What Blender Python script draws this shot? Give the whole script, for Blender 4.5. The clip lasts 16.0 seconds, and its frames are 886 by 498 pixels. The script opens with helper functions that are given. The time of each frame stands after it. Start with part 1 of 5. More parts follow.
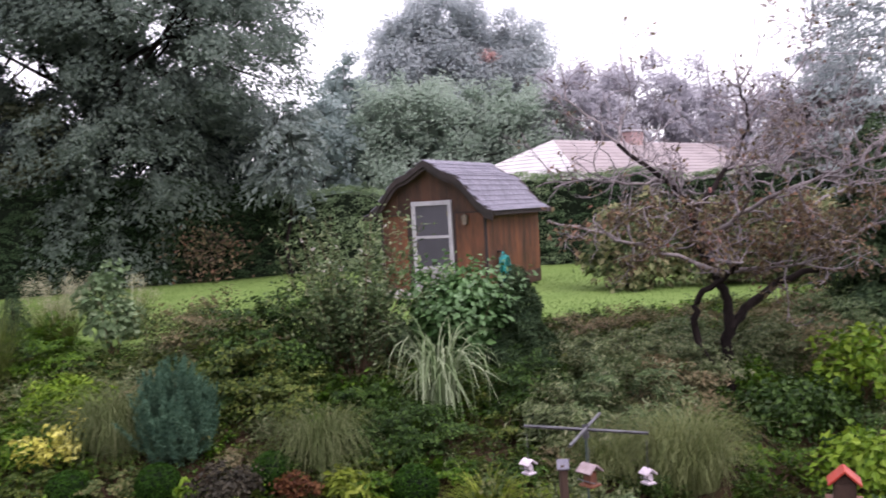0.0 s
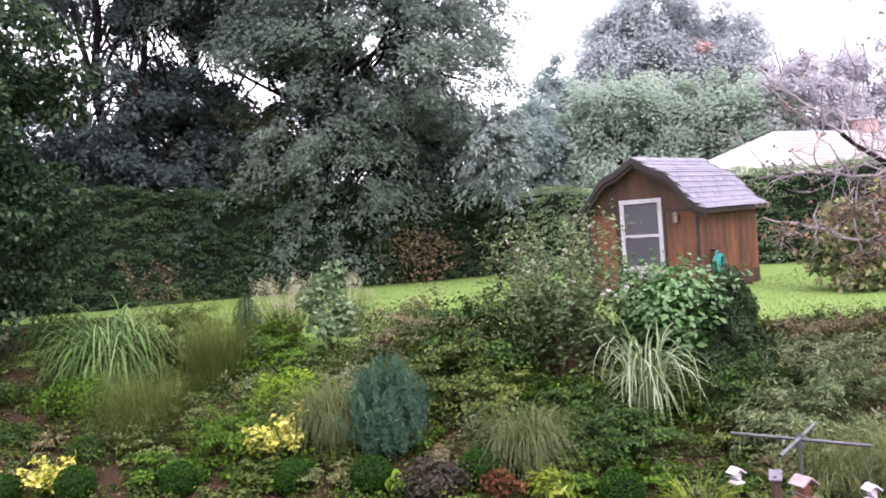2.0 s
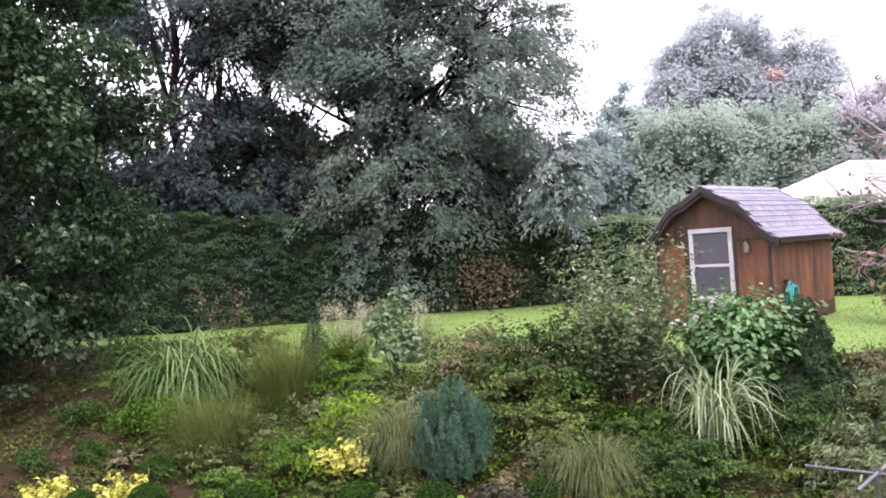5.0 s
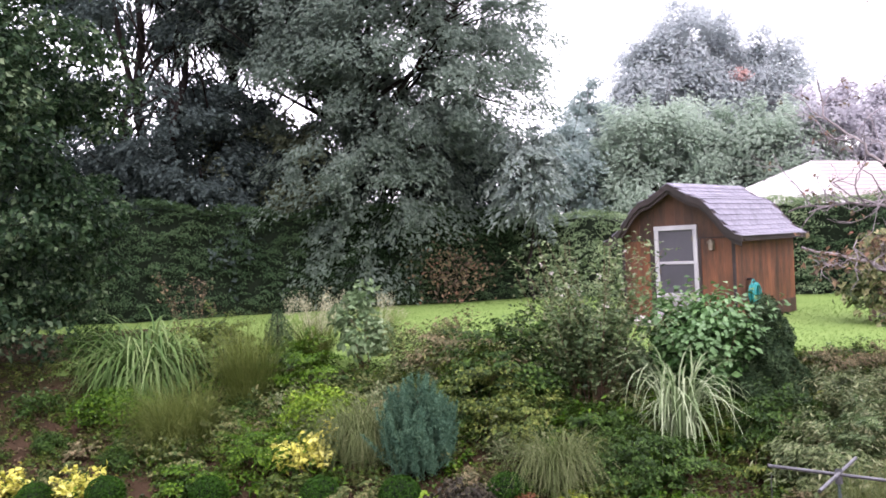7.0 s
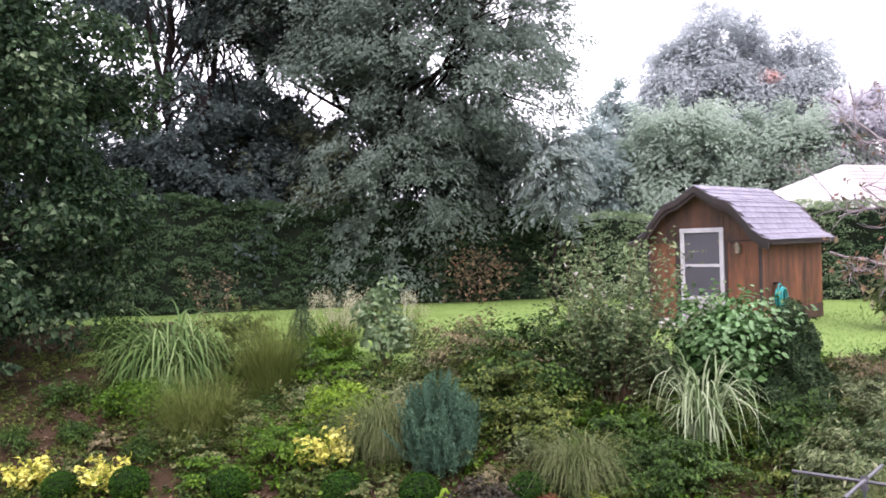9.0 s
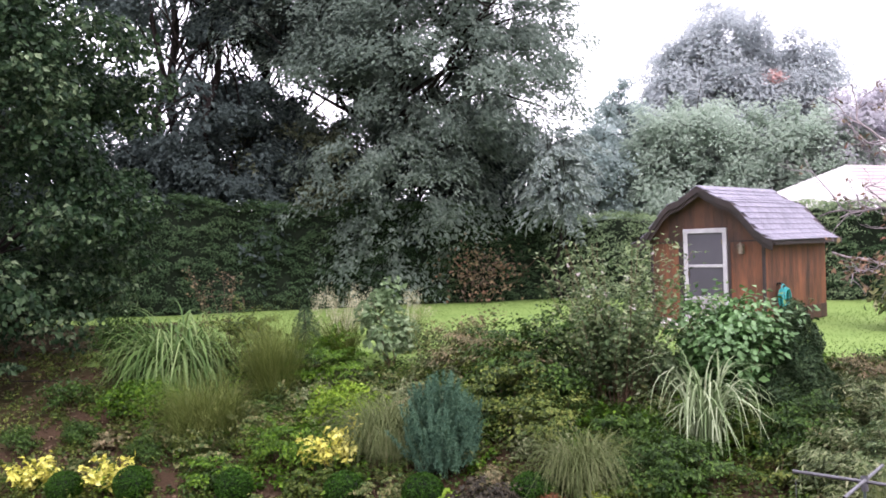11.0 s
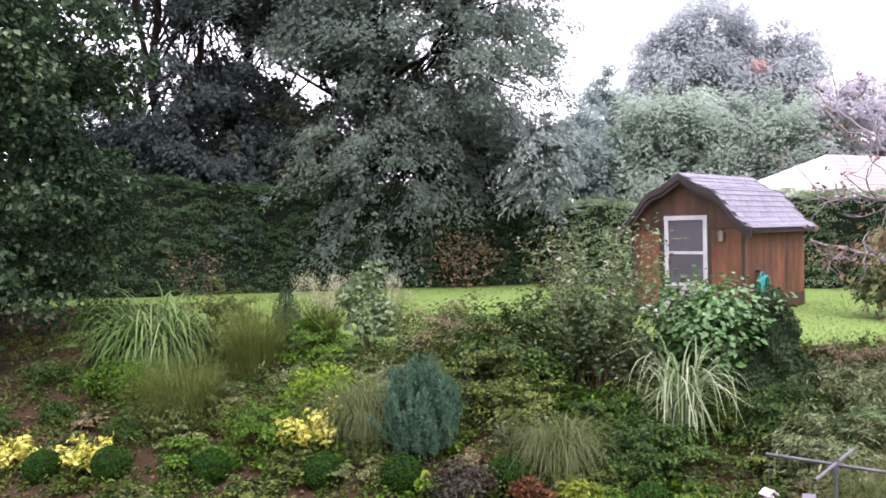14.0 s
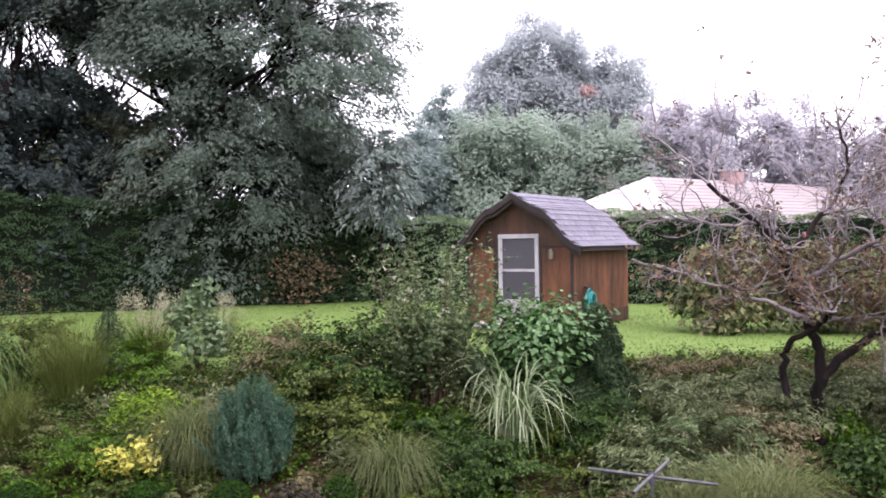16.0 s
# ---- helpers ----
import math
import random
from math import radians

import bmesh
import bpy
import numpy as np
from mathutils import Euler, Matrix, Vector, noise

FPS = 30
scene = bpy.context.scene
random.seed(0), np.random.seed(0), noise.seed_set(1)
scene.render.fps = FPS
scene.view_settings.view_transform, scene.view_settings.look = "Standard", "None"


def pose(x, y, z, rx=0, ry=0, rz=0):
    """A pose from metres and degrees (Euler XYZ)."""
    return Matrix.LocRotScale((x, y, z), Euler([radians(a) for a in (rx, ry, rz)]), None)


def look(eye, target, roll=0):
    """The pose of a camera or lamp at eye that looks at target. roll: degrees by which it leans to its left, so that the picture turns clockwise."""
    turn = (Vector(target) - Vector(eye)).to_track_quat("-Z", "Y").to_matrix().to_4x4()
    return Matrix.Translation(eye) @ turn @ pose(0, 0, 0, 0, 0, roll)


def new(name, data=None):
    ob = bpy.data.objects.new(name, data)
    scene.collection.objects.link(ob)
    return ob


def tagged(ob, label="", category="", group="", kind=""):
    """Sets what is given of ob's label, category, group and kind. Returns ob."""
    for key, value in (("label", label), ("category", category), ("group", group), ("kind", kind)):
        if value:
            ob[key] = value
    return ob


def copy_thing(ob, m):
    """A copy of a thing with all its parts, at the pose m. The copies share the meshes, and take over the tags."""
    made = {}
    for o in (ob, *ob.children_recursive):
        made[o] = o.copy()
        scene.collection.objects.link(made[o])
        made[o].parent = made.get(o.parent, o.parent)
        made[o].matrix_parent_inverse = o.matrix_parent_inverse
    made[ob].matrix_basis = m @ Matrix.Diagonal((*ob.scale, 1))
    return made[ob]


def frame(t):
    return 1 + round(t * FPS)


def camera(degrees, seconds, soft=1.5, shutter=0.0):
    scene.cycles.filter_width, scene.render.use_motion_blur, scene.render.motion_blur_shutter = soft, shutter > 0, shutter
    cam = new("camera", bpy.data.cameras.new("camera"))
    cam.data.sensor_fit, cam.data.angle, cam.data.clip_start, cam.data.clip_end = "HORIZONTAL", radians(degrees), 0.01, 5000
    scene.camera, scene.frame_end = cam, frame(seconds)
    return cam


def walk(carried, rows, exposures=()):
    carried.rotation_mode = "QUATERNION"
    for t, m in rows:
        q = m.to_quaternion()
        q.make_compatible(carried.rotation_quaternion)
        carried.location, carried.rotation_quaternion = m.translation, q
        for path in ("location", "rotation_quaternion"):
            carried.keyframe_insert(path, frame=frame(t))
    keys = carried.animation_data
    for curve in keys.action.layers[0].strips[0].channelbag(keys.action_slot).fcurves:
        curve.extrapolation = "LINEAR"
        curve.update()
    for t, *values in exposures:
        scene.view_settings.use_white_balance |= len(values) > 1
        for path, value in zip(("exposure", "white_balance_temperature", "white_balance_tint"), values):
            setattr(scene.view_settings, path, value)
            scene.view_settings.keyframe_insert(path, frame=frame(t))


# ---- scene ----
cam = camera(52.7, 16.0, soft=1.75, shutter=0.28)
PATH = [
    (0.0, pose(-0.053, 0.077, 1.863, 87.40, 3.21, -17.57)),
    (0.5, pose(-0.015, 0.068, 1.863, 86.95, 4.09, -11.91)),
    (1.0, pose(0.025, 0.051, 1.862, 87.00, 4.03, -8.42)),
    (1.5, pose(0.031, 0.047, 1.862, 87.38, 3.98, -5.93)),
    (2.0, pose(0.038, 0.025, 1.866, 88.27, 4.25, -4.05)),
    (2.5, pose(0.029, -0.007, 1.886, 89.83, 4.46, -2.17)),
    (3.0, pose(0.004, -0.037, 1.883, 90.75, 5.02, 1.88)),
    (3.5, pose(-0.017, -0.050, 1.870, 91.26, 4.32, 5.18)),
    (4.0, pose(0.004, -0.057, 1.874, 92.68, 5.14, 3.84)),
    (4.5, pose(0.010, -0.068, 1.856, 92.41, 4.42, 2.15)),
    (5.0, pose(0.010, -0.033, 1.846, 90.37, 3.73, 0.12)),
    (5.2, pose(0.006, -0.072, 1.850, 89.98, 3.11, -0.34)),
    (7.3, pose(-0.002, 0.042, 1.868, 89.74, 2.83, -2.10)),
    (7.5, pose(0.005, 0.043, 1.858, 89.92, 2.66, -1.87)),
    (8.0, pose(0.007, 0.030, 1.853, 89.83, 2.70, -1.45)),
    (8.5, pose(-0.016, 0.039, 1.850, 89.73, 2.24, -1.06)),
    (9.0, pose(-0.012, 0.027, 1.862, 89.72, 1.82, -0.53)),
    (9.2, pose(-0.009, 0.023, 1.868, 89.83, 2.11, -0.23)),
    (11.5, pose(0.012, -0.009, 1.862, 89.68, 1.71, -0.16)),
    (12.0, pose(0.013, -0.020, 1.864, 89.44, 1.61, 0.03)),
    (12.5, pose(-0.000, -0.000, 1.860, 89.31, 1.43, -0.00)),
    (13.0, pose(-0.016, 0.017, 1.853, 89.26, 1.38, -0.38)),
    (13.5, pose(0.009, -0.000, 1.848, 89.10, 1.48, -0.91)),
    (14.0, pose(0.029, -0.008, 1.839, 88.78, 1.16, -1.34)),
    (14.5, pose(0.032, -0.021, 1.854, 88.97, 1.16, -2.64)),
    (15.0, pose(0.068, 0.002, 1.853, 88.63, -0.26, -5.63)),
    (15.5, pose(0.064, 0.022, 1.856, 89.42, 0.96, -9.60)),
    (16.0, pose(0.100, 0.040, 1.874, 89.60, 0.85, -11.53)),
]
walk(cam, PATH, [(0.0, 1.1, 6380, 23), (0.5, 1.25, 6380, 23), (1.5, 1.73, 6380, 23), (3.5, 2.0, 6380, 23), (4.5, 2.05, 6380, 23), (5.2, 1.86, 6380, 23), (9.0, 1.81, 6380, 23), (13.0, 1.8, 6380, 23), (15.0, 1.86, 6380, 23), (16.0, 1.53, 6380, 23)])

# ---------------------------------------------------------------- light
world = bpy.data.worlds.new("overcast")
scene.world = world
world.use_nodes = True
wt = world.node_tree
sky = wt.nodes.new("ShaderNodeTexSky")
sky.sky_type = "NISHITA"
sky.sun_disc = False
sky.sun_elevation, sky.sun_rotation = radians(50), radians(160)
thin = wt.nodes.new("ShaderNodeVectorMath")
thin.operation = "SCALE"
thin.inputs[3].default_value = 0.12
cloud = wt.nodes.new("ShaderNodeMix")
cloud.data_type = "RGBA"
cloud.inputs[0].default_value = 0.85
cloud.inputs[7].default_value = (1.0, 0.975, 1.02, 1)
wt.links.new(sky.outputs[0], thin.inputs[0])
wt.links.new(thin.outputs[0], cloud.inputs[6])
wt.links.new(cloud.outputs[2], wt.nodes["Background"].inputs[0])
wt.nodes["Background"].inputs[1].default_value = 1.0
sun = new("sun", bpy.data.lights.new("sun", "SUN"))
sun.data.energy, sun.data.angle, sun.data.color = 1.0, radians(40), (1.0, 0.98, 0.95)
sun.matrix_world = look((9, -8, 30), (0, 16, 0))

# ---------------------------------------------------------------- materials
def nodes_of(name):
    m = bpy.data.materials.new(name)
    m.use_nodes = True
    t = m.node_tree
    return m, t, t.nodes["Principled BSDF"]


def ramp(t, stops):
    r = t.nodes.new("ShaderNodeValToRGB")
    e = r.color_ramp.elements
    while len(e) < len(stops):
        e.new(0.5)
    for k, (p, c) in enumerate(stops):
        e[k].position, e[k].color = p, (*c, 1)
    return r


def foliage(name, colors, rough=0.5, through_light=0.3, patch=0.6, spec=0.18):
    """Leaves: a tone of its own for every leaf, and slow drifts of tone over the plant."""
    m, t, b = nodes_of(name)
    geo = t.nodes.new("ShaderNodeNewGeometry")
    tex = t.nodes.new("ShaderNodeTexCoord")
    n = t.nodes.new("ShaderNodeTexNoise")
    n.inputs["Scale"].default_value = patch
    n.inputs["Detail"].default_value = 3
    t.links.new(tex.outputs["Object"], n.inputs["Vector"])
    add = t.nodes.new("ShaderNodeMath")
    add.operation = "MULTIPLY_ADD"
    add.inputs[1].default_value = 0.75
    sub = t.nodes.new("ShaderNodeMath")
    sub.operation = "MULTIPLY_ADD"
    sub.inputs[1].default_value = 0.9
    sub.inputs[2].default_value = -0.325
    t.links.new(n.outputs["Fac"], sub.inputs[0])
    t.links.new(geo.outputs["Random Per Island"], add.inputs[0])
    t.links.new(sub.outputs[0], add.inputs[2])
    k = len(colors)
    r = ramp(t, [(i / max(1, k - 1), c) for i, c in enumerate(colors)])
    t.links.new(add.outputs[0], r.inputs[0])
    t.links.new(r.outputs[0], b.inputs["Base Color"])
    b.inputs["Roughness"].default_value = rough
    b.inputs["Specular IOR Level"].default_value = spec
    tr = t.nodes.new("ShaderNodeBsdfTranslucent")
    t.links.new(r.outputs[0], tr.inputs[0])
    mix = t.nodes.new("ShaderNodeMixShader")
    mix.inputs[0].default_value = through_light
    t.links.new(b.outputs[0], mix.inputs[1])
    t.links.new(tr.outputs[0], mix.inputs[2])
    t.links.new(mix.outputs[0], t.nodes["Material Output"].inputs[0])
    return m


def surface(name, a, c, rough=0.7, scale=6.0, stretch=(1, 1, 1), bump=0.3, metal=0.0, fine=40.0, vary=0.25):
    """A solid surface: two tones in patches and grain, a little relief, each piece a shade apart."""
    m, t, b = nodes_of(name)
    tex = t.nodes.new("ShaderNodeTexCoord")
    mp = t.nodes.new("ShaderNodeMapping")
    mp.inputs["Scale"].default_value = stretch
    t.links.new(tex.outputs["Object"], mp.inputs[0])
    n1, n2 = t.nodes.new("ShaderNodeTexNoise"), t.nodes.new("ShaderNodeTexNoise")
    for n, s in ((n1, scale), (n2, fine)):
        n.inputs["Scale"].default_value = s
        n.inputs["Detail"].default_value = 5
        t.links.new(mp.outputs[0], n.inputs["Vector"])
    info = t.nodes.new("ShaderNodeObjectInfo")
    add = t.nodes.new("ShaderNodeMath")
    add.operation = "MULTIPLY_ADD"
    add.inputs[1].default_value = vary
    t.links.new(info.outputs["Random"], add.inputs[0])
    mul = t.nodes.new("ShaderNodeMath")
    mul.operation = "MULTIPLY_ADD"
    mul.inputs[1].default_value = 0.45
    t.links.new(n2.outputs["Fac"], mul.inputs[0])
    t.links.new(n1.outputs["Fac"], mul.inputs[2])
    t.links.new(mul.outputs[0], add.inputs[2])
    r = ramp(t, [(0.52, a), (1.08, c)])
    t.links.new(add.outputs[0], r.inputs[0])
    t.links.new(r.outputs[0], b.inputs["Base Color"])
    b.inputs["Roughness"].default_value = rough
    b.inputs["Specular IOR Level"].default_value = 0.12 if rough > 0.88 else 0.5
    b.inputs["Metallic"].default_value = metal
    bp = t.nodes.new("ShaderNodeBump")
    bp.inputs["Strength"].default_value = bump
    bp.inputs["Distance"].default_value = 0.02
    t.links.new(n2.outputs["Fac"], bp.inputs["Height"])
    t.links.new(bp.outputs[0], b.inputs["Normal"])
    return m


M = dict(
    lawn=surface("lawn_soil", (0.105, 0.175, 0.04), (0.16, 0.235, 0.065), 0.9, 0.7, bump=0.4, fine=30),
    soil=surface("garden_soil", (0.011, 0.008, 0.004), (0.05, 0.030, 0.018), 0.95, 1.2, bump=0.8, fine=25),
    litter=surface("leaf_litter", (0.009, 0.007, 0.003), (0.036, 0.028, 0.012), 0.95, 0.9, bump=0.9, fine=22),
    meadow=surface("far_ground", (0.04, 0.07, 0.02), (0.07, 0.11, 0.03), 0.95, 0.05, fine=3),
    blade=foliage("lawn_blade", [(0.105, 0.178, 0.043), (0.138, 0.218, 0.058), (0.178, 0.255, 0.082)], 0.7, 0.35, 0.25),
    board=surface("stained_plywood", (0.03, 0.014, 0.010), (0.205, 0.072, 0.034), 0.6, 1.3, (3.2, 3.2, 0.55), 0.35, fine=9, vary=0.07),
    # dark plywood: painted shade plus weather stain on the gable, damp at the foot
    shaded_weathered=surface("shaded_blackened_plywood", (0.010, 0.006, 0.006), (0.085, 0.034, 0.02), 0.65, 1.3, (3.0, 3.0, 0.7), 0.35, fine=14, vary=0.25),
    trim=surface("dark_trim", (0.009, 0.006, 0.007), (0.034, 0.021, 0.022), 0.7, 5, bump=0.3),
    shingle=surface("asphalt_shingle", (0.105, 0.10, 0.13), (0.235, 0.222, 0.275), 0.85, 3, bump=0.7, fine=120, vary=0.22),
    white=surface("weathered_white_paint", (0.30, 0.28, 0.32), (0.47, 0.45, 0.49), 0.6, 4, bump=0.15),
    kick=surface("worn_grey_panel", (0.17, 0.155, 0.17), (0.32, 0.295, 0.32), 0.6, 4, bump=0.15),
    screen=surface("door_screen", (0.04, 0.037, 0.05), (0.07, 0.065, 0.085), 0.5, 1.5, bump=0.1, fine=200),
    # near-black backing, the shade inside the shed put into its colour
    dark=surface("shadowed_board", (0.02, 0.015, 0.012), (0.04, 0.03, 0.025), 0.9, 3),
    brass=surface("aged_lamp_metal", (0.10, 0.08, 0.06), (0.2, 0.17, 0.13), 0.4, 9, metal=0.6),
    glass=surface("frosted_lamp_glass", (0.13, 0.10, 0.085), (0.26, 0.21, 0.18), 0.25, 9),
    hose=surface("teal_hose", (0.005, 0.16, 0.17), (0.02, 0.30, 0.30), 0.4, 9),
    stone=surface("pale_stone", (0.28, 0.26, 0.25), (0.5, 0.47, 0.45), 0.85, 5, bump=0.5),
    bark=surface("dark_bark", (0.007, 0.0055, 0.0055), (0.028, 0.021, 0.02), 0.9, 6, (1, 1, 0.3), 0.8),
    grey_bark=surface("grey_bark", (0.075, 0.064, 0.07), (0.29, 0.25, 0.268), 0.85, 3, bump=0.7, fine=12),
    limb_bark=surface("lichen_grey_bark", (0.05, 0.04, 0.042), (0.30, 0.26, 0.265), 0.85, 3, bump=0.8, fine=14),
    # distant bark, paled so that the haze sits in its colour
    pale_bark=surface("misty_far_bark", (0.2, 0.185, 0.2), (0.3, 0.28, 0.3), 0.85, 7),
    twig=surface("brown_stem", (0.06, 0.035, 0.022), (0.15, 0.09, 0.055), 0.8, 9),
    # near-black fill that stands in for shade inside hedges and boxwoods
    core=surface("inner_shade_fill", (0.006, 0.010, 0.006), (0.014, 0.02, 0.012), 0.95, 8),
    pipe=surface("grey_painted_metal", (0.045, 0.045, 0.052), (0.12, 0.12, 0.136), 0.4, 9, metal=0.2),
    green_pole=surface("green_grey_pole", (0.02, 0.035, 0.03), (0.06, 0.085, 0.075), 0.5, 9),
    post=surface("old_wood_post", (0.022, 0.012, 0.008), (0.07, 0.04, 0.028), 0.85, 5, (3, 3, 0.6)),
    pinkwhite=surface("pale_feeder_roof", (0.42, 0.34, 0.40), (0.66, 0.58, 0.66), 0.4, 20),
    dullroof=surface("weathered_feeder_roof", (0.22, 0.16, 0.17), (0.40, 0.31, 0.33), 0.5, 20),
    redwood=surface("red_brown_wood", (0.09, 0.032, 0.02), (0.2, 0.075, 0.04), 0.6, 8),
    redroof=surface("red_roof_paint", (0.28, 0.028, 0.015), (0.46, 0.055, 0.03), 0.5, 8),
    # one roof in two tones: hip ends coloured as lit, long slopes as shaded
    nroof=surface("lit_pink_shingle", (0.45, 0.42, 0.43), (0.62, 0.585, 0.60), 0.8, 1.5, bump=0.4, fine=20, vary=0.35),
    nroof_shaded=surface("shaded_pink_shingle", (0.19, 0.155, 0.16), (0.33, 0.28, 0.285), 0.8, 0.6, bump=0.4, fine=9, vary=0.35),
    # haze is mixed into this brick tone
    brick=surface("misty_red_brick", (0.22, 0.13, 0.13), (0.38, 0.25, 0.25), 0.85, 3, bump=0.4),
    scar=surface("pruned_heartwood", (0.14, 0.05, 0.045), (0.30, 0.13, 0.12), 0.7, 9),
    nwall=surface("house_siding", (0.35, 0.33, 0.31), (0.5, 0.48, 0.45), 0.8, 3),
)
